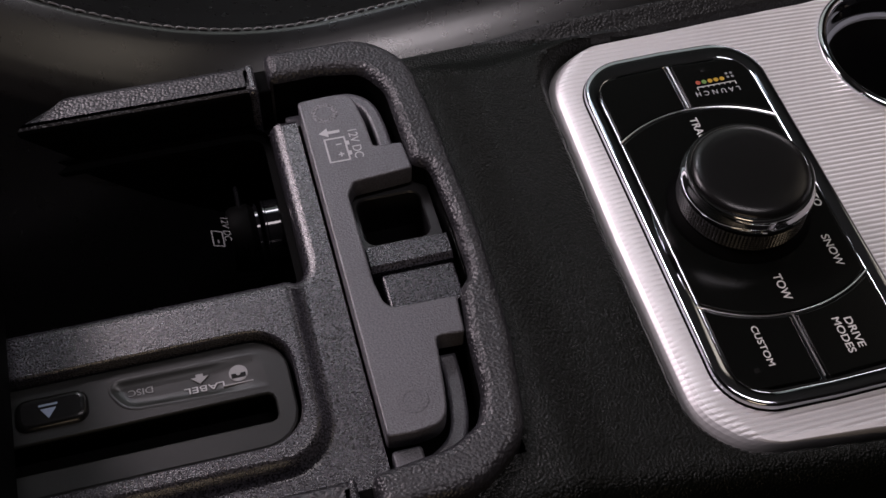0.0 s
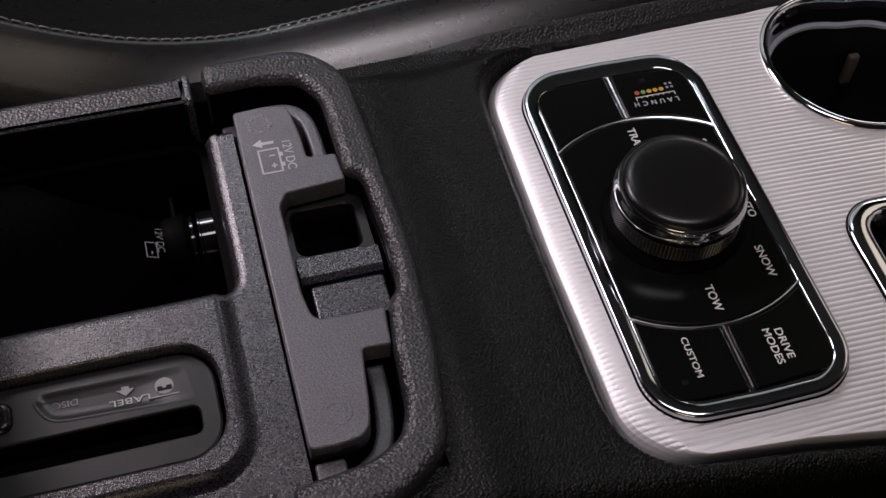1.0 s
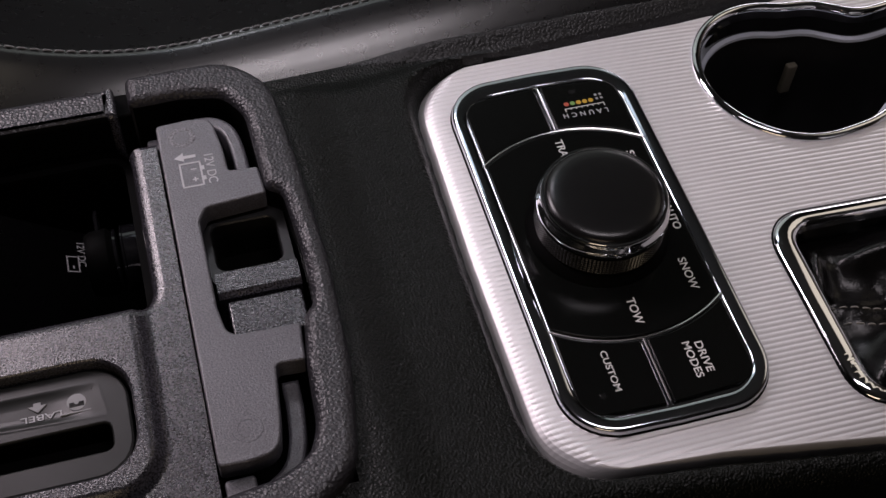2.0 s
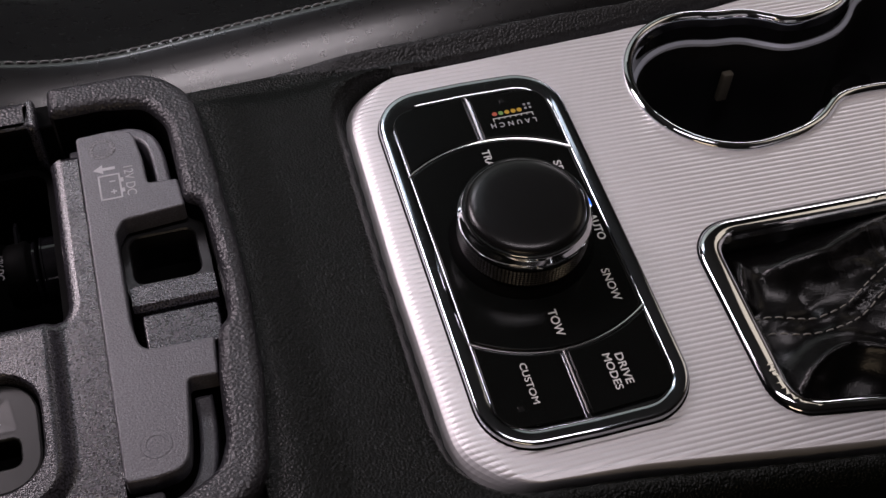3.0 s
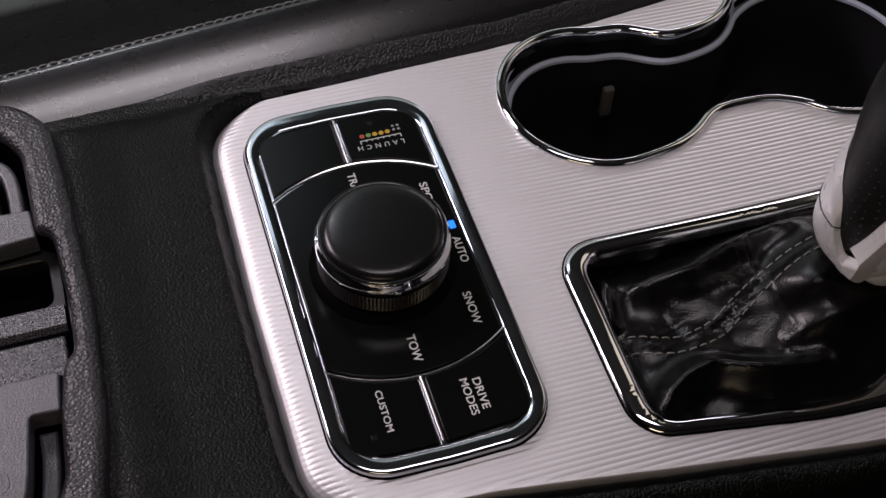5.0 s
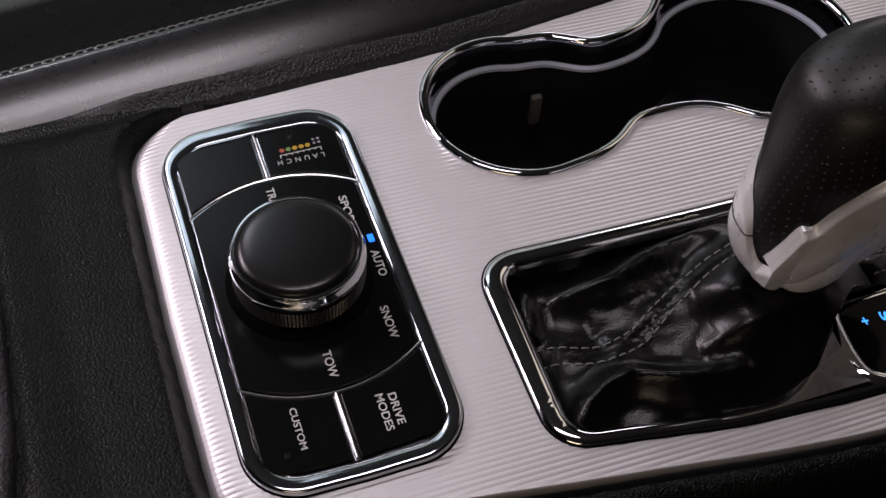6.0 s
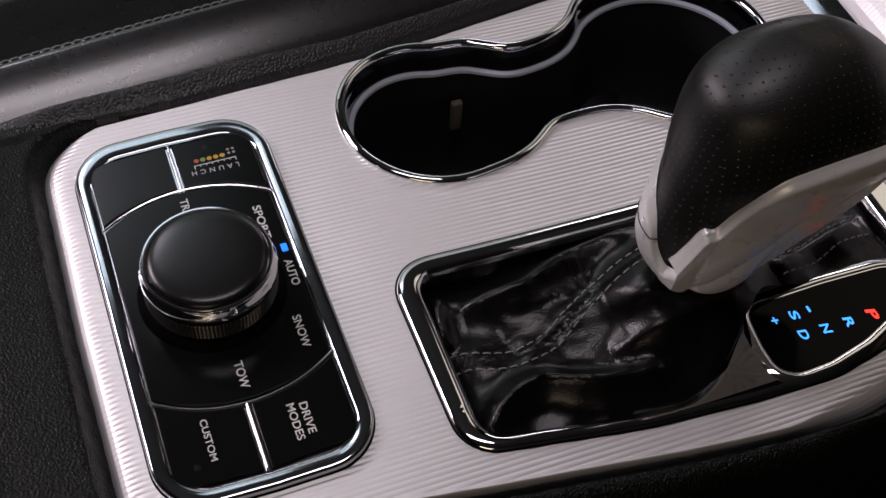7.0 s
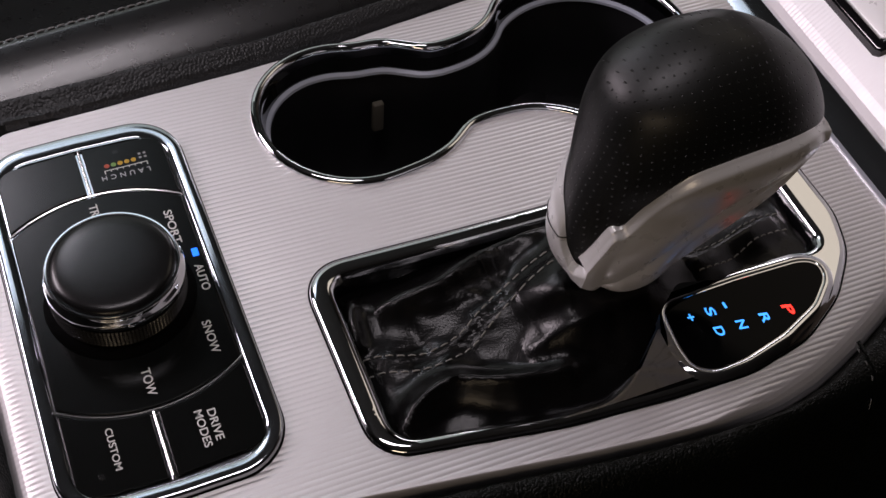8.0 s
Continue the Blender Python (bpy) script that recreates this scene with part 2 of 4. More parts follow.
def slab(loop, z0, z1, edge=0.5, zf=level, steps=3):
    """A plate with a rounded upper edge and a closed underside."""
    prof = [(0, z0)] + [(edge * (1 - math.cos(radians(90 * i / steps))), z1 - edge + edge * math.sin(radians(90 * i / steps)))
                        for i in range(steps + 1)]
    return frame_loft(loop, prof, zf, True, True)


def sheet(bm, loops, zf=level, z=0.0):
    """A flat fill between an outer loop and holes."""
    edges = []
    for lp in loops:
        vs = [bm.verts.new((x, y, 0)) for x, y in lp]
        edges += [bm.edges.new((vs[i], vs[(i + 1) % len(vs)])) for i in range(len(vs))]
    bmesh.ops.triangle_fill(bm, use_beauty=True, use_dissolve=False, edges=edges)
    for v in bm.verts:
        v.co.z = zf(v.co.x, v.co.y) + z
    return bm


def cut(bm, axis, values):
    for c in values:
        co, no = [0, 0, 0], [0, 0, 0]
        co[axis], no[axis] = c, 1
        bmesh.ops.bisect_plane(bm, geom=bm.verts[:] + bm.edges[:] + bm.faces[:], plane_co=co, plane_no=no, dist=1e-5)


def lathe(profile, cx, cy, n=64, cap=True):
    bm = bmesh.new()
    loft(bm, [[(cx + r * math.cos(2 * math.pi * i / n), cy + r * math.sin(2 * math.pi * i / n), z) for i in range(n)]
              for r, z in profile], True, False, cap)
    return bm


def tube(points, r, n=6, bm=None, rz=None):
    """A round cord along 3D points."""
    bm = bm or bmesh.new()
    pts = [Vector(p) for p in points]
    rows = []
    for i, p in enumerate(pts):
        d = (pts[min(i + 1, len(pts) - 1)] - pts[max(i - 1, 0)]).normalized()
        side = d.cross(Vector((0, 0, 1)))
        side = side.normalized() if side.length > 1e-4 else Vector((1, 0, 0))
        up = side.cross(d)
        rows.append([tuple(p + side * (r * math.cos(2 * math.pi * k / n)) + up * ((rz or r) * math.sin(2 * math.pi * k / n))) for k in range(n)])
    loft(bm, rows, True, True, True)
    return bm


def box(x0, x1, y0, y1, z0, z1, edge=0.4):
    return slab(rrect(x0, x1, y0, y1, edge, 2), z0, z1, min(edge, (z1 - z0) * 0.4))


def lettering(name, words, x, y, z, length, height, turn, mat, parent, slant=0.0, bold=0.0, tilt=None, spread=1.0):
    """Words in the built-in font, centred at a place, of a given length and letter height."""
    cu = bpy.data.curves.new(name, "FONT")
    cu.body, cu.size, cu.extrude, cu.offset, cu.shear, cu.space_character = words, 1.0, 0.01, bold, slant, spread
    tmp = bpy.data.objects.new(name, cu)
    me = bpy.data.meshes.new_from_object(tmp)
    bpy.data.objects.remove(tmp)
    co = np.array([v.co for v in me.vertices])
    lo, hi = co.min(0), co.max(0)
    k = Vector((length / (hi[0] - lo[0]), height / (hi[1] - lo[1]), 6.0))
    turned = Matrix.Rotation(radians(turn), 4, "Z") if tilt is None else tilt
    for v in me.vertices:
        p = Vector(((v.co.x - (lo[0] + hi[0]) / 2) * k.x, (v.co.y - (lo[1] + hi[1]) / 2) * k.y, v.co.z * k.z))
        v.co = (turned @ p + Vector((x, y, z))) * 0.001
    me.materials.append(mat)
    ob = new(name, me)
    ob.parent = parent
    return ob


def stitches(points, zf, parent, length=2.7, gap=1.5, r=0.29, lift=0.35, mat=None):
    """One thread piece after another along a 2D path on a surface."""
    pts = [Vector(p) for p in points]
    lens = [0.0]
    for a, b in zip(pts, pts[1:]):
        lens.append(lens[-1] + (b - a).length)

    def at(s):
        k = max(i for i in range(len(lens) - 1) if lens[i] <= s)
        return pts[k].lerp(pts[k + 1], min(1, (s - lens[k]) / max(1e-6, lens[k + 1] - lens[k])))

    s = 0.5
    while s + length < lens[-1]:
        q = []
        for f, h in ((0, -0.5), (0.2, 0.7), (0.5, 1), (0.8, 0.7), (1, -0.5)):
            p = at(s + f * length)
            q.append((p.x, p.y, zf(p.x, p.y) + lift * h))
        part("stitch", tube(q, r, 5), mat or THREAD, parent)
        s += length + gap


# ---------------------------------------------------------------- shared shapes of the console


def plate_z(x, y=0):
    return -3.0 - 6.0 * ease(10, 180, x)


def half_width(x):
    return np.interp(x, [-60, -30, -3, 36, 72, 106, 137, 169, 192, 215, 230, 247, 270, 290, 312, 340],
                     [93, 94.5, 98, 103.5, 108.5, 112.5, 116.5, 119.8, 121.5, 122, 119.5, 114, 104, 94, 84, 74])


def far_side(x):
    return float(np.interp(x, [-60, -28, 21, 73, 126, 150, 200, 312], [97, 98.5, 100.3, 103.8, 110, 114, 121, 133]))


front = [(x, -float(half_width(x))) for x in range(12, 313, 10)]
back = [(x, far_side(x)) for x in range(312, 11, -10)]
PLATE = resample(soften(resample(fillet([(-53, 0, 0), (-52, -95, 26)] + [(x, y, 0) for x, y in front] + [(x, y, 0) for x, y in back] + [(-51, 97.6, 27)], 10), 6.0), 2), 2.4)
PANEL = resample(fillet([(-37.8, -83.6, 20), (1, -85, 0), (40.3, -84.6, 20), (40.3, 83.5, 20), (1, 84.6, 0), (-37.8, 83.5, 20)], 10), 1.5)
CUP = soften(arc(113, 66.0, 41.6, 70, 284, 30) + [(135, 27.6), (147, 32.2), (154.3, 37.4), (159, 41.8), (164.5, 43.9), (172, 44.3), (181, 44.2), (190.5, 42.6), (203, 35.6)]
             + arc(232, 74, 50, 242, 492, 30) + [(196, 107), (188, 99.5), (175, 95.6), (161, 94.6), (152, 99.5), (142, 104.8)], 1)
CUP = resample(soften(resample(CUP, 5.0), 2), 2.0)
BEZEL = resample(soften(resample(fillet([(65, -8, 16), (65, -94, 17), (92, -97.5, 20), (132, -103.2, 60), (176, -106, 60), (209, -107, 30), (237, -101.5, 30),
                         (259, -89, 30), (276, -71, 30), (282, -52, 25), (281, -8, 14)], 6), 5.0), 2), 1.8)
BOOT_HOLE = resample(soften(resample(fillet([(74, -15, 9), (73, -90, 10), (93, -92.5, 20), (132, -98.5, 60), (152, -99.5, 20), (164, -94, 20), (181, -78, 20),
                             (196, -66, 12), (232, -66, 20), (268, -66.5, 7), (268, -15, 8)], 6), 3.0), 2), 2.0)

# ---------------------------------------------------------------- trim plate
trim = thing("trim_plate", "ridged brushed aluminium trim plate on the centre console", "console trim")
bm = bmesh.new()
ROLL = [(11.5, 0.0), (9.6, -0.2), (7.6, -0.65), (5.8, -1.35), (4.2, -2.3), (2.8, -3.5), (1.5, -5.1), (0.5, -7.4), (0, -10.5)]
unit = [(b[0] - a[0], b[1] - a[1]) for a, b in zip(PLATE, inward(PLATE, 1))]


def rolled(d):
    """The outline drawn in by d at the rear, and by less along the sides."""
    out = []
    for (x, y), (ux, uy) in zip(PLATE, unit):
        k = 0.2 if y > 0 else 0.14 + 1.0 * ease(180, 230, x)
        k += (1 - k) * ease(-22, -46, x)
        out.append((x + ux * d * k, y + uy * d * k))
    return out


inner = rolled(11.5)
sheet(bm, [inner, inward(PANEL, 4), inward(CUP, 2.2), inward(BEZEL, 3)], plate_z)
cut(bm, 0, range(-40, 320, 20))
for v in bm.verts:
    v.co.z = plate_z(v.co.x)
loft(bm, [[(x, y, plate_z(x) + z) for x, y in rolled(d)] for d, z in ROLL])
bmesh.ops.remove_doubles(bm, verts=bm.verts[:], dist=0.01)
PITCH = 2.2
cut(bm, 1, [y for k in range(-64, 66) for y in (k * PITCH, k * PITCH + 0.53, k * PITCH + 1.37)])
for v in bm.verts:
    f = (v.co.y / PITCH) % 1.0
    tri = min(max(0.0, (f - 0.2409) / 0.3818), (1 - f) / 0.3773)
    drop = plate_z(v.co.x) - v.co.z
    v.co.z -= 0.0005 * max(0.0, -v.co.y - 88) ** 2
    rear = ease(-30, -46, v.co.x)
    lip = ease(float(half_width(v.co.x)) - 3.5, float(half_width(v.co.x)) - 1, -v.co.y)
    v.co.z -= 0.25 * tri * (1 - ease(0.1, 1.6, drop) * (1 - 0.15 * rear)) * (1 - lip)
part("ridged_sheet", bm, RIDGED, trim, flat=True)

# ---------------------------------------------------------------- console shell
shell = thing("centre_console", "black grained soft-touch centre console between the seats", "console", "structure")


def far_edge(x):
    return float(np.interp(x, [-320, -170, -120, -70, -23, 0, 49, 88, 129, 330], [112, 112, 110, 110.5, 111.2, 112.2, 114.2, 116.2, 121.5, 150]))


def near_edge(x):
    return -float(np.interp(x, [-320, -90, 0, 61, 136, 190, 240, 330], [104, 106, 112, 118, 129, 133, 129, 118]))


def crease(x):
    return float(np.interp(x, [-320, -70, -25, 46, 98, 150, 330], [103, 103, 103.6, 106.2, 110.6, 117, 143]))


def shell_z(x, y):
    z = float(np.interp(x, [-320, -100, -84, -64, -30, 20, 160, 330], [6, 13, 7.5, 4.5, 0, -4, -9.5, -9.5]))
    crest = float(np.interp(x, [-320, -115, -70, -28, 46, 98, 150, 330], [-3.5, -3.5, -2.6, -2.0, -3.5, -5.5, -7, -7]))
    z += (crest - z) * ease(float(np.interp(x, [-70, -30], [84, crease(x) - 3.4])), crease(x), y)
    z += 0.66 * min(8, max(0, y - crease(x))) * ease(-75, -35, x)
    over = y - (far_edge(x) - 2.5)
    if over > 0:
        z -= 2.5 - math.sqrt(max(0, 6.25 - min(over, 2.5) ** 2)) + max(0, over - 2.5) * 5
    under = (near_edge(x) + 9) - y
    if under > 0:
        z -= 10 - math.sqrt(max(0, 100 - min(under, 9.5) ** 2)) + max(0, under - 9.5) * 3
    return z


edge_pts = np.array(PLATE)


def plate_gap(x, y):
    """Distance from the plate's outline, minus inside it."""
    d = float(np.min(np.hypot(edge_pts[:, 0] - x, edge_pts[:, 1] - y)))
    inside, j = False, len(PLATE) - 1
    for i, (px, py) in enumerate(PLATE):
        qx, qy = PLATE[j]
        if (py > y) != (qy > y) and x < (qx - px) * (y - py) / (qy - py) + px:
            inside = not inside
        j = i
    return -d if inside else d


bm = bmesh.new()
xs = [-320 + 4 * i for i in range(52)] + [-112 + 3 * i for i in range(15)] + [-67 + 1.25 * i for i in range(28)] + [-32 + 3 * i for i in range(122)]
ys = [-185 + 5 * i for i in range(8)] + [-145 + 3 * i for i in range(6)] + [-127 + 1.5 * i for i in range(26)] + [-88 + 3 * i for i in range(61)] + [95 + i for i in range(36)] + [131 + 3 * i for i in range(9)]
grid, gaps = {}, {}
for i, x in enumerate(xs):
    for j, y in enumerate(ys):
        g = plate_gap(x, y) if x > -75 else 99
        gaps[i, j] = g
        z = shell_z(x, y) - (8 * math.exp(-(max(g, 0) / 1.9) ** 2) if g < 20 else 0)
        z += 1.6 * min(0, g + 0.5)
        grid[i, j] = bm.verts.new((x, y, z))
for i in range(len(xs) - 1):
    for j in range(len(ys) - 1):
        if max(gaps[i, j], gaps[i + 1, j + 1]) < -7 or (xs[i] < -113 and -88 < ys[j] < 96):
            continue
        bm.faces.new((grid[i, j], grid[i + 1, j], grid[i + 1, j + 1], grid[i, j + 1]))
bmesh.ops.delete(bm, geom=[v for v in bm.verts if not v.link_faces], context="VERTS")
body = part("shell", bm, SOFT_GRAIN, shell)
body.data.materials.append(LIT_GRAIN)
# Far band is the same plastic; its stronger light is put into the colour.
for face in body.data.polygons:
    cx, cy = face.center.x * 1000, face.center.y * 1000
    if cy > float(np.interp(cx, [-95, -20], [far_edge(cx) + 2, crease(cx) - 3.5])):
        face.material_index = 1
part("lower_body", slab(rrect(-320, 330, -104, 106, 12), -400, -96, 4), BLACK_PLASTIC, shell, "black plastic lower body")
stitches(spline([(253, -111), (252.5, -118), (251.5, -126), (250, -136)], 6), shell_z, shell, 1.6, 4.2, 0.25, 0.3, SEAT_THREAD)
part("seam_cord", tube([(x + 2.2, y, shell_z(x + 2.2, y) + 0.1) for x, y in spline([(253, -109), (252.5, -118), (251.5, -126), (250, -138)], 6)], 0.9, 6), SOFT_GRAIN, shell)

# ---------------------------------------------------------------- drive mode panel
panel = thing("drive_mode_panel", "black drive mode switch panel with chrome surround and round dial", "switch panel")


def surround_loop(d):
    """The panel's outline drawn in by d, and by more at its far end."""
    return [(x, y - 2.6 * ease(52, 76, y) * min(1, d / 5)) for x, y in inward(PANEL, d)]


bm = bmesh.new()
loft(bm, [[(x, y, z) for x, y in surround_loop(d)] for d, z in ((0.2, -6), (0, -2.9), (0.05, -1.2), (0.25, -0.45), (0.6, -0.02), (1.1, 0.16), (1.8, 0.24), (2.6, 0.25), (3.4, 0.19),
                                                                (4.2, 0.07), (5.0, -0.1), (5.5, -0.28), (5.9, -0.55), (6.15, -1.0), (6.3, -2.4))])
part("surround", bm, DARK_CHROME, panel, "polished dark chrome surround")
# Black line added at the surround's foot in place of its edge shadow.
part("shadow_line", frame_loft(PANEL, [(-0.5, -7), (-0.5, -2.9), (0.1, -2.4), (0.4, -3)]), VOID_BLACK, panel, "thin near-black line standing in for the edge shadow")
part("backing", slab(surround_loop(5), -6, -1.6, 0.3), DARK_CHROME, panel)
# two shallow arcs part the dial plate from the buttons; their centres lie past the dial's middle
R_IN, R_ARC, R_OUT, PAST, W = 56.0, 57.0, 58.0, 6.6, 32.6
CX = 1.0


def button(sx, sy):
    inner = 1.3 if sy > 0 else 1.3 - 1.5 * sx
    top = 74.9 if sy > 0 else 77.6
    a0 = math.degrees(math.acos(W / R_OUT))
    a1 = math.degrees(math.acos(inner / R_OUT))
    lp = [(x, y, 0.6 if k in (0, 8) else 0) for k, (x, y) in enumerate(arc(0, -PAST, R_OUT, a0, a1, 8))] + [(inner, top, 0.6), (W, top - 1.5, 8)]
    lp = fillet(lp, 5)
    return [(CX + sx * x, sy * y) for x, y in lp]


for sx, sy in ((-1, 1), (1, 1), (-1, -1), (1, -1)):
    part("button", slab(button(sx, sy), -2.0, 0.0, 0.5), BUTTON_BLACK, panel)
a0 = math.degrees(math.acos(W / R_IN))
part("dial_plate", slab([(CX + x, y) for x, y in arc(0, -PAST, R_IN, a0, 180 - a0, 24) + arc(0, PAST, R_IN, 180 + a0, 360 - a0, 24)], -2.0, 0.05, 0.5),
     BUTTON_BLACK, panel, "black dial plate")
for s in (0, 180):
    part("chrome_arc", tube([(CX + x, y, -0.25) for x, y in arc(0, PAST if s else -PAST, R_ARC, a0 + s - 0.5, 180 - a0 + s + 0.5, 32)], 0.48, 8), SATIN_CHROME, panel)
for x, y0, y1 in ((CX, 51, 74.6), (CX - 1.5, -51, -77)):
    part("divider", tube([(x, y0, -0.3), (x, y1, -0.3)], 0.5, 8), SATIN_CHROME, panel)
part("inner_bead", tube([(x, y, -0.6) for x, y in surround_loop(6.2)] + [(*surround_loop(6.2)[0], -0.6)], 0.35, 6), CHROME, panel)
dial = part("dial_skirt", lathe([(27.5, 0), (27, 1.2), (25.3, 2.4), (24.6, 3.2), (24.2, 3.4), (24.3, 12.6), (24.8, 13.6), (24.85, 14.4)], CX - 0.6, -0.4, 96), VOID_BLACK, panel,
            "black dial skirt")
bm = bmesh.new()
N = 330
rows = []
for j in range(21):
    grip = [24.25 + (0.4 if i % 3 and j % 3 and j not in (0, 20) else 0) for i in range(N)]
    rows.append([(CX - 0.6 + r * math.cos(2 * math.pi * i / N), -0.4 + r * math.sin(2 * math.pi * i / N), 4.2 + 0.41 * j) for i, r in enumerate(grip)])
loft(bm, rows)
part("knurling", bm, KNURLED, dial, "knurled black grip band", flat=True)
part("dial_ring", lathe([(24.8, 14.2), (25.0, 14.8), (24.95, 15.8), (24.6, 17.0), (24.0, 18.4), (23.75, 19.3), (23.6, 20.0), (23.3, 20.4), (22.7, 20.4), (22.4, 20.1), (22.3, 19.2)], CX - 0.6, -0.4, 96, False),
     CHROME, panel, "bright chrome dial ring")
part("dial_cap", lathe([(22.35, 19.0), (22.3, 20.2), (21.9, 21.0), (21.1, 21.7), (20.0, 22.2), (18.4, 22.5), (15, 22.75), (10, 22.9), (5, 22.98), (1, 23.0)], CX - 0.6, -0.4, 96), SATIN_BLACK, panel,
     "satin black dial cap")
for words, x, y, l, h in (("TRACK", 0.4, 37.8, 15.5, 3.3), ("SPORT", 26.4, 25.0, 16.8, 3.2), ("AUTO", 30.6, -1.8, 12.4, 3.2), ("SNOW", 26.2, -28.4, 14.4, 3.2),
                          ("TOW", 0.9, -39.2, 11.4, 3.3), ("CUSTOM", -16.5, -60.6, 16.6, 2.5), ("DRIVE", 17.8, -63.3, 12.6, 2.9), ("MODES", 13.4, -63.5, 14.8, 2.9)):
    lettering("lettering", words, x, y, 0.1, l, h, -90, INK, panel, bold=0.012)
lettering("lettering", "LAUNCH", 16.4, 56.9, 0.05, 19.0, 2.4, 178, LATCH_INK, panel, bold=0.006, spread=1.75)
for k, c in enumerate((0, 1, 2, 2, 2)):
    part("dot", lathe([(1.08, -0.2), (1.08, 0.09), (0.95, 0.12)], 10.1 + 2.65 * k, 63.3, 14), DOTS[c], panel)
for dx in (0, 2.0):
    for dy in (0, 2.0):
        part("dot", box(23.0 + dx, 24.1 + dx, 63.1 + dy, 64.2 + dy, -0.1, 0.1, 0.1), DIM_INK, panel)
part("launch_line", box(8.6, 25.7, 60.7, 61.1, -0.1, 0.09, 0.1), INK, panel)
for k in range(8):
    part("launch_tick", box(8.6 + 2.386 * k, 9.0 + 2.386 * k, 59.2 if k in (0, 7) else 60.0, 60.7, -0.1, 0.09, 0.1), INK, panel)
part("mode_lamp", box(29.9, 32.3, 8.4, 12.2, -0.2, 0.25, 0.3), BLUE, panel, "lit blue mode lamp")
for x, y in ((14.8, 69.6), (-22.5, -69.5)):
    part("button_lamp", box(x - 1.0, x + 1.0, y - 1.0, y + 1.0, -0.2, 0.06, 0.1), SATIN_BLACK, panel)

# ---------------------------------------------------------------- cup holder
cups = thing("cup_holder", "twin black cup holder with chrome rim and grey inner lip", "cup holder")
part("chrome_rim", frame_loft(CUP, [(-0.6, -1.0), (-0.5, 0.6), (0.1, 1.4), (1.0, 1.9), (2.2, 1.95), (3.2, 1.4), (3.9, 0.0), (4.3, -2.2), (4.4, -4.5)], plate_z), CHROME, cups, "polished chrome rim")
part("collar", frame_loft(CUP, [(4.3, -4.3), (5.0, -8), (5.6, -12.2)], plate_z), PIANO, cups)
part("inner_lip", frame_loft(CUP, [(5.5, -11.6), (6.6, -11.7), (7.4, -12.3), (7.6, -13.6), (6.9, -14.4)], plate_z), LIP_GREY, cups, "pale grey inner lip")
part("well", frame_loft(CUP, [(6.9, -14.2), (8.5, -50), (10, -74), (13, -78)], plate_z, cap1=True), BLACK_PLASTIC, cups, "deep black well")
part("grip_tab", slab(rrect(134, 139.4, 91.5, 95, 1, 3), -53, -36, 1.0), TAN, cups, "dull tan rubber grip tab")

# ---------------------------------------------------------------- gear selector surround
bezel = thing("selector_bezel", "polished chrome gear selector surround with black display", "gear selector surround")
bm = bmesh.new()
sheet(bm, [inward(BEZEL, 3.0), inward(BOOT_HOLE, -2.2)], plate_z, 1.9)
cut(bm, 0, [144 + 2.5 * k for k in range(18)])
cut(bm, 1, [-104 + 2.5 * k for k in range(13)])
for v in bm.verts:
    swell = math.exp(-((v.co.x - 171) / 9) ** 2 - ((v.co.y + 92) / 8) ** 2)
    v.co.z = plate_z(v.co.x) + 1.9 + 0.6 * swell
frame_loft(BEZEL, [(0.15, -1.5), (0, 0.1), (0.25, 0.6), (0.8, 1.15), (1.7, 1.65), (3.0, 1.9)], plate_z, bm=bm)
frame_loft(BOOT_HOLE, [(-2.2, 1.9), (-1.2, 1.7), (-0.2, 1.2), (0.6, 0.4), (1.2, -0.6), (1.5, -1.6)], plate_z, bm=bm)
bmesh.ops.remove_doubles(bm, verts=bm.verts[:], dist=0.01)
# Edge shadow round the bezel, likewise added as a black line.
part("shadow_line", frame_loft(BEZEL, [(-0.5, -2), (-0.5, 0.25), (0.0, 0.5), (0.3, 0)], plate_z), VOID_BLACK, bezel, "thin near-black line standing in for the edge shadow")
part("chrome_frame", bm, CHROME, bezel, "mirror-bright chrome frame")
part("inner_wall", frame_loft(BOOT_HOLE, [(1.4, -1.4), (1.7, -4), (2.2, -18)], plate_z), PIANO, bezel, "gloss black inner wall")
DISPLAY = resample(soften(resample(fillet([(189.5, -69.5, 7), (187.5, -88, 10), (188, -98, 6), (195, -102.4, 8), (209, -101.8, 10), (228, -97.4, 20), (247, -89.5, 12), (257.5, -80.5, 6),
                           (260, -72.5, 6), (252, -69.6, 8), (225, -68.8, 20)], 5), 3.0), 2), 1.2)
display = part("display", slab(DISPLAY, 0, 2.4, 0.4, plate_z), DISPLAY_BLACK, bezel, "glossy black gear display")
part("display_ring", frame_loft(DISPLAY, [(-4.6, 1.6), (-3.6, 2.15), (-2.4, 2.7), (-1.2, 2.9), (-0.4, 2.7), (0.2, 2.2)], plate_z), CHROME, bezel, "rounded chrome ring round the display")
part("display_bead", tube([(x, y, plate_z(x) + 2.2) for x, y in DISPLAY + DISPLAY[:1]], 0.45, 6), CHROME, bezel)
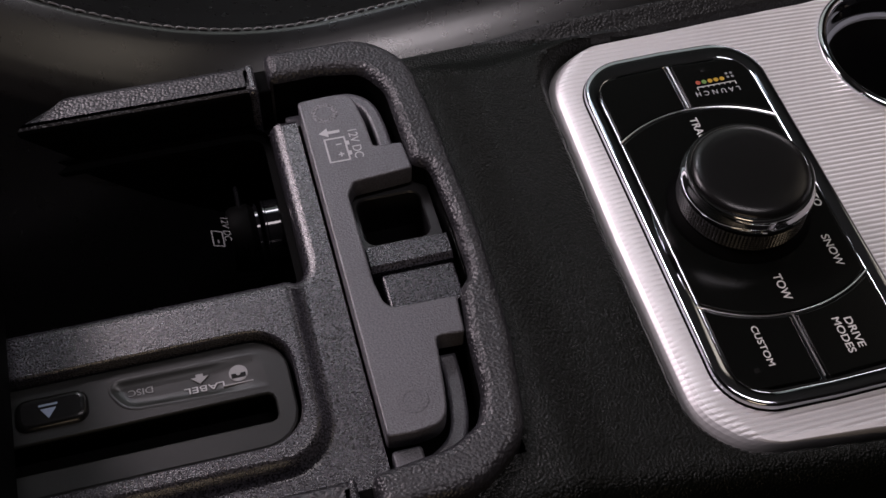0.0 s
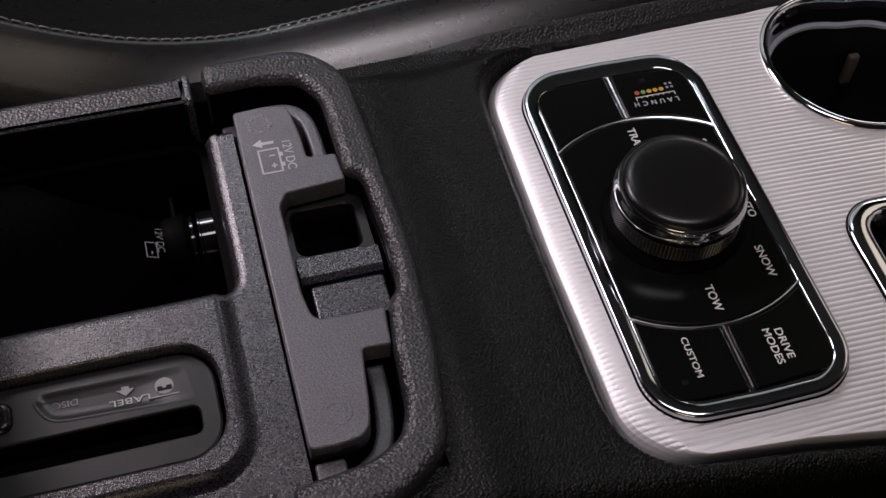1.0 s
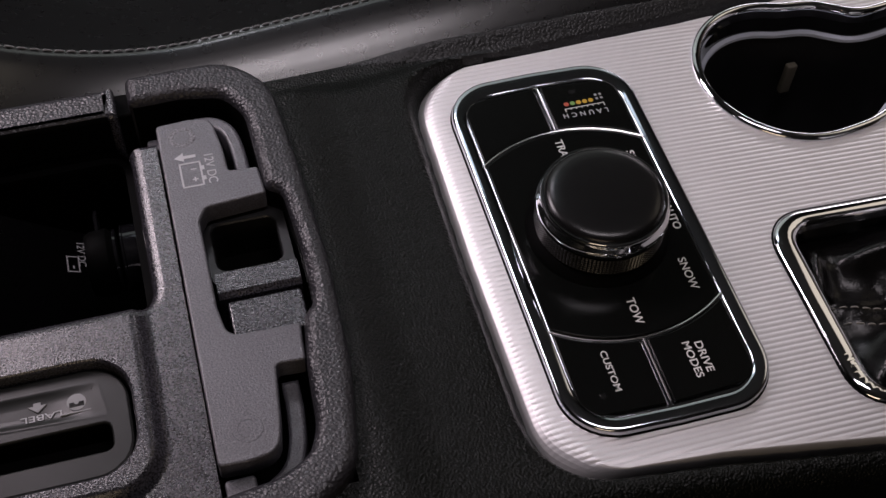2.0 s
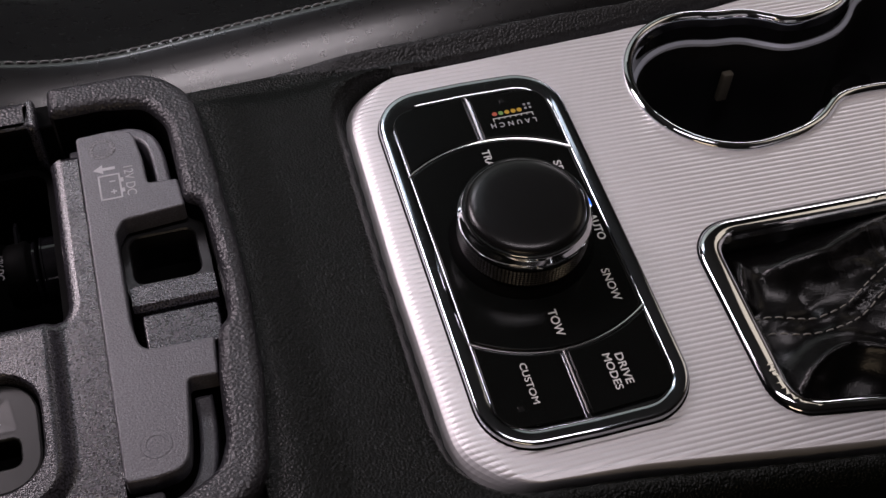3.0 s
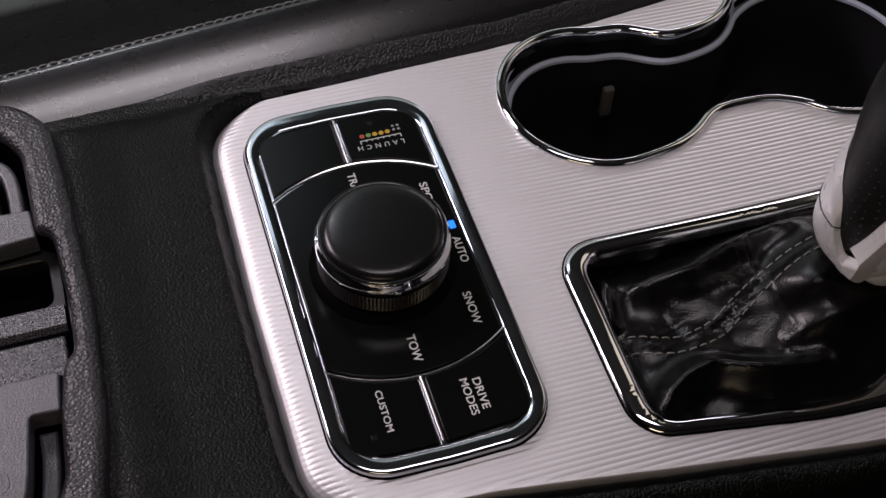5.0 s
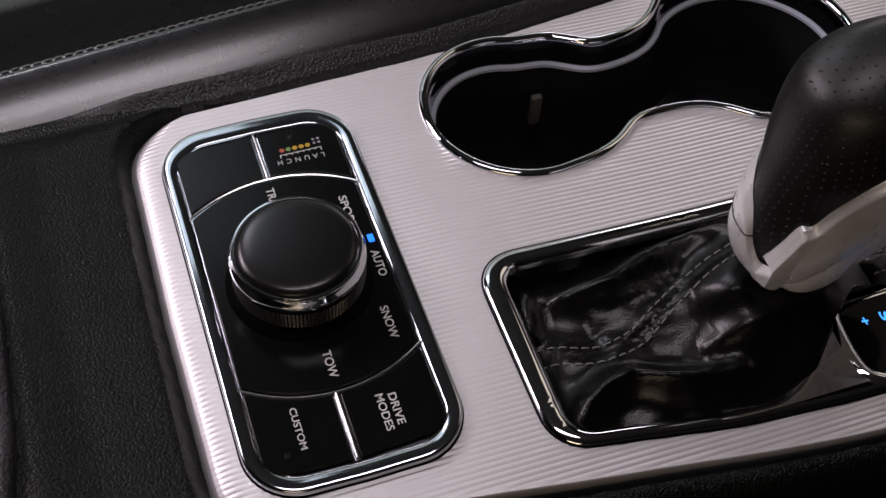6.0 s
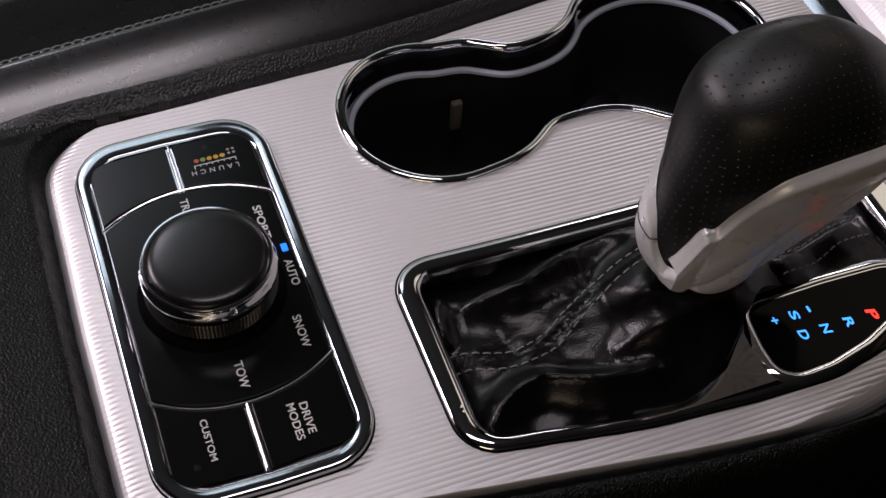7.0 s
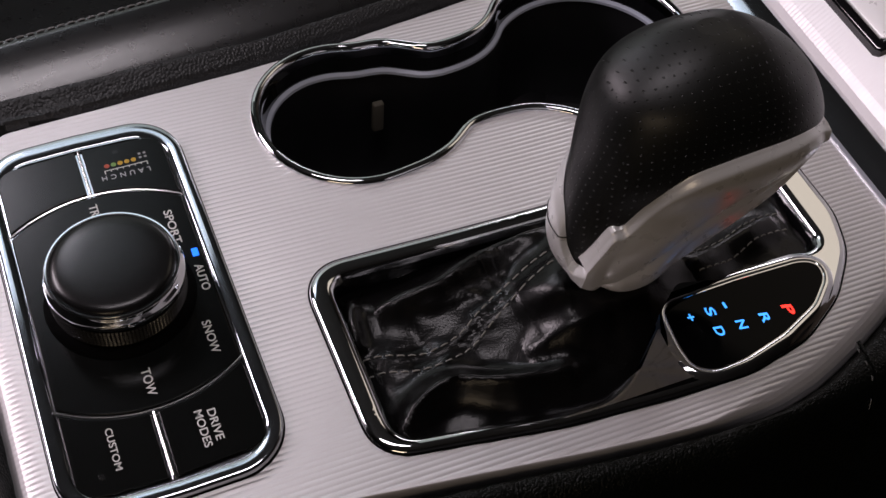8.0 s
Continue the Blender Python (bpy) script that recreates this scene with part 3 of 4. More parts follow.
for c, x, y, w, h, m in (("P", 236.0, -88.0, 5.2, 4.0, RED), ("R", 225.4, -88.0, 4.6, 3.6, PALE_BLUE), ("N", 215.2, -87.8, 4.6, 3.7, PALE_BLUE), ("D", 205.6, -87.4, 4.5, 3.6, PALE_BLUE),
                         ("S", 206.8, -78.4, 4.3, 3.7, PALE_BLUE), ("+", 198.3, -78.2, 3.2, 2.6, PALE_BLUE)):
    lettering("gear_letter", c, x, y, plate_z(x) + 2.45, w, h, -90, m, display, slant=0.12, bold=0.018)
part("gear_letter", box(213.0, 214.0, -79.2, -76.4, plate_z(213) + 2.3, plate_z(213) + 2.55, 0.2), PALE_BLUE, display)

# ---------------------------------------------------------------- shift boot
boot = thing("shift_boot", "creased black leather shift boot with pale double stitching", "shift boot")


def ridge(path, width, height):
    """A soft fold along a path, fading out at both ends."""
    pts = np.array(spline(path, 6))
    a, d = pts[:-1], np.diff(pts, axis=0)
    l2 = (d ** 2).sum(1) + 1e-9
    run = np.concatenate([[0], np.cumsum(np.sqrt(l2))])

    def f(x, y):
        t = np.clip(((x - a[:, 0]) * d[:, 0] + (y - a[:, 1]) * d[:, 1]) / l2, 0, 1)
        q = np.hypot(a[:, 0] + t * d[:, 0] - x, a[:, 1] + t * d[:, 1] - y)
        k = int(np.argmin(q))
        s = (run[k] + t[k] * math.sqrt(l2[k])) / run[-1]
        return height * (0.25 + 0.75 * math.sin(math.pi * s) ** 0.5) * math.exp(-(float(q[k]) / width) ** 1.55)
    return f


FOLDS = [ridge([(87, -34), (98, -34.3), (112, -34), (128, -29.5), (139, -27), (151, -26), (164, -24)], 6.5, 8.5), ridge([(81, -24), (77, -36), (75.5, -48)], 4.5, 6),
         ridge([(77, -86), (86, -78.5), (96.4, -74.7), (105, -75.6), (114, -80), (126, -83), (146, -85)], 5.5, 8.5),
         ridge([(98, -46), (114, -43), (132, -38)], 13, 3.5), ridge([(138, -60), (154, -60)], 12, 2.6), ridge([(136, -29), (134, -42)], 4, 1.6),
         ridge([(139, -50), (146, -58), (154, -63)], 5.5, 1.4), ridge([(132, -72), (148, -72.6), (164, -74)], 5, 3.5),
         ridge([(205, -62), (228, -54), (256, -46)], 6, 6.0), ridge([(200, -30), (230, -30), (258, -26)], 6, 3.0)]
SEAM = spline([(71, -53), (81, -54.5), (90, -58), (101, -60), (113, -58), (123.5, -52.7), (135.7, -47), (149.5, -43), (162, -41.5)], 8)
rng = random.Random(4)
for k in range(8):
    a, r0 = radians(rng.uniform(135, 225)), rng.uniform(26, 60)
    r1, bend = r0 + rng.uniform(12, 26), rng.uniform(-7, 7)
    mid = (r0 + r1) / 2
    FOLDS.append(ridge([(173 + r * math.cos(a) * 1.15 - o * math.sin(a), -54 + r * math.sin(a) * 0.8 + o * math.cos(a)) for r, o in ((r0, 0), (mid, bend), (r1, 0))],
                       rng.uniform(0.9, 1.8), rng.choice((-1, -1, 1)) * rng.uniform(0.25, 0.6)))
SEAM_FOLD = ridge(SEAM[::4], 5.2, 1.6)
SEAM_CUT = ridge(SEAM[::4], 0.9, -1.4)


def boot_z(x, y):
    lever = math.hypot((x - 173) / 1.15, y + 54)
    z = -10.5 + 20 * math.exp(-(max(0, lever - 16) / 17) ** 1.5)
    for f in FOLDS:
        z += 1.3 * f(x, y)
    z += 1.6 * noise.noise(Vector((x / 17, y / 15, 3))) + 0.3 * noise.noise(Vector((x / 7, y / 5, 8))) + 0.3 * abs(noise.noise(Vector((x / 9, y / 9, 21))))
    z += SEAM_FOLD(x, y) + SEAM_CUT(x, y)
    wall = min(x - 71, 271 - x, (-12 - y) * 0.6, y + 104)
    return z - 9 * math.exp(-max(0, wall) / 5.0)


bm = bmesh.new()
loop = inward(BOOT_HOLE, -1)
sheet(bm, [resample(loop, 2.0)])
cut(bm, 0, [72 + 1.6 * k for k in range(124)])
cut(bm, 1, [-102 + 1.6 * k for k in range(56)])
bmesh.ops.triangulate(bm, faces=bm.faces[:])
for v in bm.verts:
    v.co.z = boot_z(v.co.x, v.co.y)
part("leather_cover", bm, LEATHER, boot, crease=80)
for off in (-3.4, 3.2):
    row = []
    for i, p in enumerate(SEAM):
        a, b = Vector(SEAM[max(0, i - 1)]), Vector(SEAM[min(len(SEAM) - 1, i + 1)])
        d = (b - a).normalized()
        row.append((p[0] - d.y * off, p[1] + d.x * off))
    stitches(row, boot_z, boot)
for off in (0, 8):
    stitches(spline([(208, -64 + off), (226, -60 + off), (243, -54 + off), (262, -51 + off)], 8), boot_z, boot)

# ---------------------------------------------------------------- shift lever
lever = thing("shift_lever", "perforated black leather shift lever with satin silver trim", "shift lever")
# height, rear, front, middle and half width of the lever's level sections
LEVELS = np.array([(-3, 166, 183, -57.5, 6), (0, 163.6, 185.5, -57.1, 8), (15, 155.7, 193.8, -56.1, 12.6), (30, 147.6, 201, -55.3, 15.4), (45, 146.0, 223, -54.8, 17.2), (60, 148.6, 243, -53, 19.8),
                   (75, 152.6, 243, -49.8, 25.8), (90, 156.0, 235.8, -47.8, 25.4), (100, 161, 225.6, -47.2, 21.6), (107, 172, 215.5, -46.3, 15), (111, 184, 207, -44.5, 8.4), (112.2, 190, 200, -44.3, 4)])
LEVEL_AT = np.array(spline([tuple(r) for r in LEVELS], 6))


def lever_point(turn, z):
    rear, nose, mid, wide = (float(np.interp(z, LEVEL_AT[:, 0], LEVEL_AT[:, k])) for k in (1, 2, 3, 4))
    c, s = math.cos(turn), math.sin(turn)
    return ((rear + nose) / 2 + (nose - rear) / 2 * math.copysign(abs(c) ** 0.833, c), mid + wide * math.copysign(abs(s) ** 0.833, s), z)


def trim_top(turn):
    """Height at which the silver trim meets the leather: a narrow tongue of leather at the rear."""
    return sum(trim_line(math.degrees(turn) + o) * w for o, w in ((-4, 0.15), (-2, 0.2), (0, 0.3), (2, 0.2), (4, 0.15)))


def trim_line(angle):
    d = (angle - 213 + 180) % 360 - 180
    if d > 0:
        return float(np.interp(d, [0, 4, 9, 14, 19, 24, 28, 32, 44, 56, 68, 90, 114, 148, 180], [32, 33.5, 44, 49, 50, 53, 62, 74, 82, 84, 84.5, 79, 71, 60, 53]))
    return float(np.interp(-d, [0, 5, 12, 19, 24, 34, 50, 68, 90, 114, 148, 180], [32, 34, 38, 42, 48, 55, 62, 66, 66, 64, 60, 53]))


TURNS = [2 * math.pi * i / 180 for i in range(180)]


def trim_point(turn, z):
    """The trim's skin: it swells out over the leather and rolls back to it at a shoulder."""
    k = (z + 3) / (trim_top(turn) + 3)
    x, y, z = lever_point(turn, z)
    c, s = math.cos(turn), math.sin(turn)
    out = (1.3 + 4.0 * max(0.0, abs(s) - 0.3) * math.sin(math.pi * min(1, k) ** 1.6)) * ease(1.02, 0.93, k) + 0.1
    out -= 3.4 * math.exp(-((k - 0.52) / 0.085) ** 2) * ease(0.5, 0.85, abs(s))
    d = (math.degrees(turn) - 213 + 180) % 360 - 180
    out += 1.8 * ease(8, 24, -d) * ease(1.02, 0.9, k)
    edge = 3.4 * max(0.0, 1 - abs(d) / 22) * ease(1.02, 0.93, k)
    return (x + (out * 0.7 + edge) * c, y + (out + edge) * s, z)


def lever_skin(low, high, steps, at, cap0=False, cap1=False):
    bm = bmesh.new()
    loft(bm, [[at(t, low(t) + (high(t) - low(t)) * k / steps) for t in TURNS] for k in range(steps + 1)], True, cap0, cap1)
    uv = bm.loops.layers.uv.new("map")
    bm.normal_update()
    for f in bm.faces:
        rear = abs(f.normal.x) > 0.72 and abs(f.normal.z) < 0.6
        for lp in f.loops:
            p = lp.vert.co
            lp[uv].uv = (p.y / 3.2, p.z / 2.9) if rear else (p.x / 3.2, (0.6 * p.y + 0.8 * p.z) / 2.9)
    return bm


def turned_from_chin(turn):
    return (math.degrees(turn) - 213 + 180) % 360 - 180


part("leather_grip", lever_skin(lambda t: trim_top(t) - (3 if turned_from_chin(t) < 0 else 14), lambda t: 112.2, 34, lever_point, False, True), PERFORATED, lever,
     "perforated black leather grip", crease=70)


def neck_point(turn, z):
    x, y, z = lever_point(turn, z)
    return (174 + 0.86 * (x - 174), -56 + 0.8 * (y + 56), z)


part("neck", lever_skin(lambda t: -6, lambda t: 40, 12, neck_point), LEATHER, lever, "black leather neck under the trim", crease=70)
rear_trim = bmesh.new()
REAR_TURNS = [radians(213 - 1.5 * i) for i in range(101)]
loft(rear_trim, [[trim_point(t, 26 + (trim_top(t) - 26) * k / 20) for t in REAR_TURNS] for k in range(21)], False)
loft(rear_trim, [[trim_point(t, 26) for t in REAR_TURNS], [neck_point(t, 27) for t in REAR_TURNS]], False)


# side cheek: upper and lower outline as (x, z), its skin set off from the lever's body
CHEEK_TOP = spline([(150, 36), (153.5, 45), (157.5, 53), (162, 54), (168, 64), (175, 74.5), (184, 80), (203, 82.5), (222, 81), (237, 76.5)], 8)
CHEEK_LOW = spline([(149, 26), (154, 19.5), (160, 14), (168, 8.5), (178, 4.5), (192, 7), (205, 18), (218, 30), (229, 44), (236, 60)], 8)


def body_y(x, z, limit=1.0):
    rear, nose, mid, wide = (float(np.interp(z, LEVEL_AT[:, 0], LEVEL_AT[:, k])) for k in (1, 2, 3, 4))
    f = min(limit, abs((x - (rear + nose) / 2) / ((nose - rear) / 2)))
    return mid - wide * max(0.0, 1 - f ** 2.4) ** 0.4167


def cheek_off(u, v):
    groove = float(np.interp(u, [0, 0.1, 0.22, 0.36, 0.6, 0.85, 1], [1.3, 1.12, 0.88, 0.68, 0.56, 0.52, 0.5]))
    off = 0.2 + 2.4 * ease(0, 0.06, v) + 0.8 * math.sin(math.pi * min(1, max(0, v / groove)))
    off -= 2.9 * math.exp(-((v - groove) / 0.075) ** 2) + 0.9 * ease(groove, groove + 0.1, v)
    return off - 7 * ease(0.84, 1.02, v) ** 2


bm = bmesh.new()
rows = []
for v in [-0.02] + [0.012 * i for i in range(9)] + [0.12 + 0.022 * i for i in range(41)]:
    row = []
    for i, ((tx, tz), (lx, lz)) in enumerate(zip(CHEEK_TOP, CHEEK_LOW)):
        x, z = tx + (lx - tx) * v, tz + (lz - tz) * v
        y = body_y(x, z, 0.985) + 1.5 if v < 0 else body_y(x, z, 0.62 if x < 180 else 0.8) - cheek_off(i / (len(CHEEK_TOP) - 1), v)
        row.append((x, y, z))
    rows.append(row)
loft(bm, rows, False)
REAR_EDGE = [trim_point(REAR_TURNS[0], 26 + (trim_top(REAR_TURNS[0]) - 26) * k / 20) for k in range(21)]
loft(rear_trim, [REAR_EDGE, [rows[1 + round(49 * (1 - k / 20))][0] for k in range(21)]], False)
part("silver_trim", rear_trim, SATIN_SILVER, lever, "satin silver rear trim", crease=24)
part("silver_cheek", bm, SATIN_SILVER, lever, "satin silver side cheek with a button recess", crease=40)
for a0, a1 in ((140, 196),):
    part("trim_joint", tube([trim_point(radians(a), 43.5) for a in range(a0, a1 + 1, 3)], 0.35, 5), BLACK_PLASTIC, lever)

# ---------------------------------------------------------------- front of the console
strip = thing("chrome_strip", "wide polished chrome strip across the console front", "trim strip")
bm = bmesh.new()
loft(bm, [[(x, y, z) for x, z in ((307, -12), (307.4, -9.2), (309, -8.2), (317, -3.4), (318.5, -3.2), (320, -6), (320, -12))] for y in range(-90, 131, 10)], True, True, True)
part("strip", bm, DARK_CHROME, strip)
ramp = thing("stack_trim", "ridged aluminium ramp rising to the dashboard", "dashboard trim")
bm = bmesh.new()
rows = []
k = -46
while k * PITCH < 140:
    rows.append((k * PITCH, 0.0))
    rows.append((k * PITCH + 0.5, 0.0))
    rows.append((k * PITCH + 1.27, -0.07))
    k += 1
loft(bm, [[(x, y, z + dz) for x, z in ((318, -6), (319, -1.5), (321, 2), (324, 5.5), (330, 11), (350, 29), (380, 56), (430, 110), (470, 170))] for y, dz in rows], False)
part("ridged_sheet", bm, RIDGED, ramp, flat=True)
stack = thing("dashboard_panel", "pale grey dashboard control panel in a gloss black frame", "dashboard panel")


def stack_z(x, y=0):
    return 11 + 0.9 * (x - 330)


part("frame", slab(resample(rrect(332, 425, 1, 126, 4), 3), -3, 4, 0.8, stack_z), PIANO, stack, "gloss black frame")
part("face", slab(resample(rrect(335.2, 422, 4.5, 122, 3), 3), -2, 4.5, 0.6, stack_z), SATIN_SILVER, stack, "pale satin grey face")
bead = resample(rrect(334.7, 422.6, 4, 122.6, 3), 2)
part("chrome_bead", tube([(x, y, stack_z(x) + 4.2) for x, y in bead + bead[:1]], 0.55, 6), CHROME, stack)

# ---------------------------------------------------------------- storage bin
store = thing("storage_bin", "open storage bin with padded grained grey rim", "storage bin")
RIM = fillet([(-162, 103, 1), (-162, 88.3, 1), (-143, 88.8, 3), (-126, 86, 10), (-119.5, 74, 10), (-118.8, 36, 2), (-113, 33, 4), (-111.5, 4, 6), (-112, -18, 2), (-116.5, -22.5, 3),
              (-119.5, -42, 10), (-121, -64, 10), (-125, -74, 8), (-136, -79.5, 8), (-162, -82.8, 1), (-162, -97, 1), (-130, -96, 24), (-111, -82, 22), (-105, -45, 60),
              (-103, 0, 80), (-104.8, 50, 60), (-107, 87, 24), (-121, 103.6, 22)], 6)
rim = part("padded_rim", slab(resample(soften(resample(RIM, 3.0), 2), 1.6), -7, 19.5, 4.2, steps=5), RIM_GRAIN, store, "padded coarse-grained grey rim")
# Walls facing the gap are blackened: the rim's shade is painted on.
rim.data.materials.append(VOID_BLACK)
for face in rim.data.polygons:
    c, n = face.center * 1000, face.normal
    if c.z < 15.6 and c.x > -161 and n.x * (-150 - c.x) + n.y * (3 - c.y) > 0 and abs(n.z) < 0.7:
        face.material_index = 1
for y0, y1 in ((83.5, 98.8), (-96, -82.5)):
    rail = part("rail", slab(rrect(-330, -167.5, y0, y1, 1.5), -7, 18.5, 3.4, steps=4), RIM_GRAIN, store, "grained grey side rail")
    # Inner side of each rail is coloured near-black for its shade.
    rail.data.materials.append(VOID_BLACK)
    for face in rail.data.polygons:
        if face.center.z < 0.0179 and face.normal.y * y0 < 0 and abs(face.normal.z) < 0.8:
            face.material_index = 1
    part("rail_end", slab(rrect(-170.5, -166.6, y0 - 0.2, y1 + 0.2, 1.4), -7, 18.8, 2.6, steps=3), MATT_PLASTIC, store, "smooth end of the side rail")

# Fillers added to keep the slits between rail and rim dark.
part("gap_filler", slab(rrect(-169, -161, 89, 101, 1), -12, 11.5, 1), VOID_BLACK, store, "near-black filler keeping the slit dark")
part("gap_filler", slab(rrect(-169, -161, -95, -84, 1), -12, 11.5, 1), VOID_BLACK, store, "near-black filler keeping the slit dark")
BIN = resample(rrect(-340, -165.2, -0.8, 81, 9), 3)
DISC = resample(rrect(-330, -176, -64, -19, 15), 3)


def frame_z(x, y=0):
    qx, qy = max(x + 170.5 + 16, 0.0), max(-71 + 16 - y, 0.0)
    return 8.2 + 5.1 * ease(3.0, -3.0, math.hypot(qx, qy) - 16) - 15 * ease(74, 80, y)


bm = bmesh.new()
sheet(bm, [rrect(-345, -154.6, -84, 86, 1, 2), inward(BIN, -4.5), DISC])
cut(bm, 0, [-190 + 1.0 * k for k in range(27)])
cut(bm, 1, [-78 + 1.0 * k for k in range(28)] + [73, 75, 76.5, 78, 79.5, 81])
for v in bm.verts:
    v.co.z = frame_z(v.co.x, v.co.y)
frame_loft(BIN, [(-4.5, 0), (-3.2, -0.25), (-2.0, -0.8), (-1.0, -1.7), (-0.3, -3.0), (0, -5), (0.2, -8)], frame_z, bm=bm)
frame_loft(DISC, [(0, 0), (0.5, -0.4), (0.8, -1.2), (1, -9)], frame_z, bm=bm)
bmesh.ops.remove_doubles(bm, verts=bm.verts[:], dist=0.02)
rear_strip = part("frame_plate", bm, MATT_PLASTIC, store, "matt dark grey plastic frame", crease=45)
# Far strip coloured near-black: the rail's shadow is painted on it.
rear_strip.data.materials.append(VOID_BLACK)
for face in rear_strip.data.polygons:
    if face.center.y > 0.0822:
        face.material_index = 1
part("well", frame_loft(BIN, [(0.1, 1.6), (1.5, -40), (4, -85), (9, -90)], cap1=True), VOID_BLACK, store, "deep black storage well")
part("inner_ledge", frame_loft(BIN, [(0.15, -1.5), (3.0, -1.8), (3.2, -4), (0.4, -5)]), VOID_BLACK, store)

# Bed coloured near-black, standing in for shade round the latch plate.
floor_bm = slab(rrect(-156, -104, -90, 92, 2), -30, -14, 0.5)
latch_bed = part("latch_bed", floor_bm, VOID_BLACK, store, "recessed latch bed coloured near-black for shade")
for path, wide, top in (([(-139, 79.5), (-132, 78.5), (-127, 73.5), (-125, 64), (-124.6, 47.5)], 2.8, 11), ([(-125.6, -40), (-126, -52), (-128, -65), (-132, -73), (-139, -78)], 3.0, 6.5)):
    line = spline(path, 6)
    sides = [[], []]
    for i, p in enumerate(line):
        d = (Vector(line[min(i + 1, len(line) - 1)]) - Vector(line[max(i - 1, 0)])).normalized()
        sides[0].append((p[0] - d.y * wide, p[1] + d.x * wide))
        sides[1].append((p[0] + d.y * wide, p[1] - d.x * wide))
    part("rib", slab(resample(sides[0] + sides[1][::-1], 1.2), -15, top, 1.4, steps=4), SMOOTH_PLASTIC, latch_bed)
for loop in ([(-153, -73, 1), (-143, -73, 1), (-143, -83, 1), (-153, -83, 1)], [(-158, 77, 1), (-150, 77, 1), (-150, 83, 1), (-158, 83, 1)]):
    part("rib", slab(resample(fillet(loop, 4), 1.2), -15, 10 if loop[0][1] < 0 else 2, 0.8), SMOOTH_PLASTIC, latch_bed)

latch = thing("latch_plate", "smooth grey plastic latch plate with battery symbol", "latch plate")
FLAP = fillet([(-153.8, -71, 1.5), (-153.4, 76, 1.5), (-141, 76.8, 2), (-132.5, 75.5, 6), (-130.5, 60, 3), (-130.2, 48, 1), (-119.4, 47.3, 1), (-118.6, 34.3, 0.8), (-141, 32.5, 2), (-144.2, 27, 4),
               (-144.2, -12, 3), (-142.5, -23.9, 5), (-118, -24.3, 0.8), (-119.3, -39.1, 0.8), (-129.2, -38.6, 1.5), (-131.5, -58, 3), (-133.6, -70, 8), (-144, -71.5, 2)], 5)
part("plate", slab(resample(FLAP, 1.0), 8, 16.5, 0.8), SMOOTH_PLASTIC, latch)
bm = bmesh.new()
HOLE = resample(rrect(-141.6, -116.8, 10, 32, 4), 1.5)
OUT = resample(rrect(-144.2, -113.5, 5, 37, 3), 1.5)
sheet(bm, [OUT, HOLE], level, 6)
frame_loft(OUT, [(0, 6), (0, -12)], bm=bm)
frame_loft(HOLE, [(0, 6), (0.5, 5.4), (0.8, -14)], bm=bm)
bmesh.ops.remove_doubles(bm, verts=bm.verts[:], dist=0.02)
part("striker_frame", bm, BLACK_PLASTIC, latch, "black plastic striker frame")
bm = bmesh.new()
loft(bm, [[(x, y, z) for y, z in ((8.5, -8), (8.5, 7.0), (5.6, 11.6), (-2.5, 11.6), (-4.6, 10), (-5.0, -8))] for x in (-143, -142, -114.5, -113.5)], True, True, True)
part("catch_bar", bm, MATT_PLASTIC, latch)
part("lower_pad", slab(rrect(-140.5, -114.5, -23.6, -7.5, 1.2, 3), -8, 12.2, 0.8), MATT_PLASTIC, latch)
for y in (68, -60):
    part("round_mark", frame_loft(arc(-144.5 + (2 if y < 0 else 0), y, 5.2, 0, 354, 30), [(0, 16.4), (0.3, 16.62), (1.9, 16.62), (2.2, 16.4)]), SCUFF if y > 0 else SMOOTH_PLASTIC, latch)
lettering("lettering", "12V DC", -136.2, 50.4, 16.55, 14, 3.4, -90, LATCH_INK, latch)
for x0, x1, y0, y1 in ((-147.6, -146.9, 43, 55), (-140.2, -139.5, 43, 55), (-147.6, -139.5, 43, 43.7), (-147.6, -139.5, 54.3, 55), (-139.6, -138.5, 45.5, 47.5), (-139.6, -138.5, 50.5, 52.5),
                       (-143.6, -141.4, 46.2, 46.8), (-142.8, -142.2, 45.4, 47.6), (-143.6, -141.4, 51.2, 51.8), (-145.5, -140.8, 57.2, 58.6)):
    part("symbol_stroke", box(x0, x1, y0, y1, 16.3, 16.58, 0.1), LATCH_INK, latch)
part("symbol_stroke", slab([(-145.3, 60.2), (-148.8, 57.9), (-145.3, 55.8)], 16.3, 16.58, 0.05), LATCH_INK, latch)

socket = thing("power_socket", "black power socket with glossy rings and cap in the bin", "power socket")
socket.location = (-0.002, 0.007, 0)


def barrel(profile, y, z, n=32):
    bm = bmesh.new()
    loft(bm, [[(x, y + r * math.cos(2 * math.pi * i / n), z + r * math.sin(2 * math.pi * i / n)) for i in range(n)] for x, r in profile], True, True, True)
    return bm


part("barrel", barrel([(-164, 13), (-171.4, 13), (-171.8, 13.4), (-172.3, 13.4), (-172.7, 12.6)], 36, -18), PIANO, socket)
part("chrome_ring", barrel([(-174.0, 11.6), (-174.4, 12.3), (-175.4, 12.3), (-175.8, 11.4)], 36, -18), PIANO, socket, "thin glossy ring")
cap = part("cap", barrel([(-175.6, 11), (-177.6, 13), (-178.0, 13.2), (-184, 12.8), (-186, 11.5)], 36, -18), VOID_BLACK, socket, "black rubber cap")
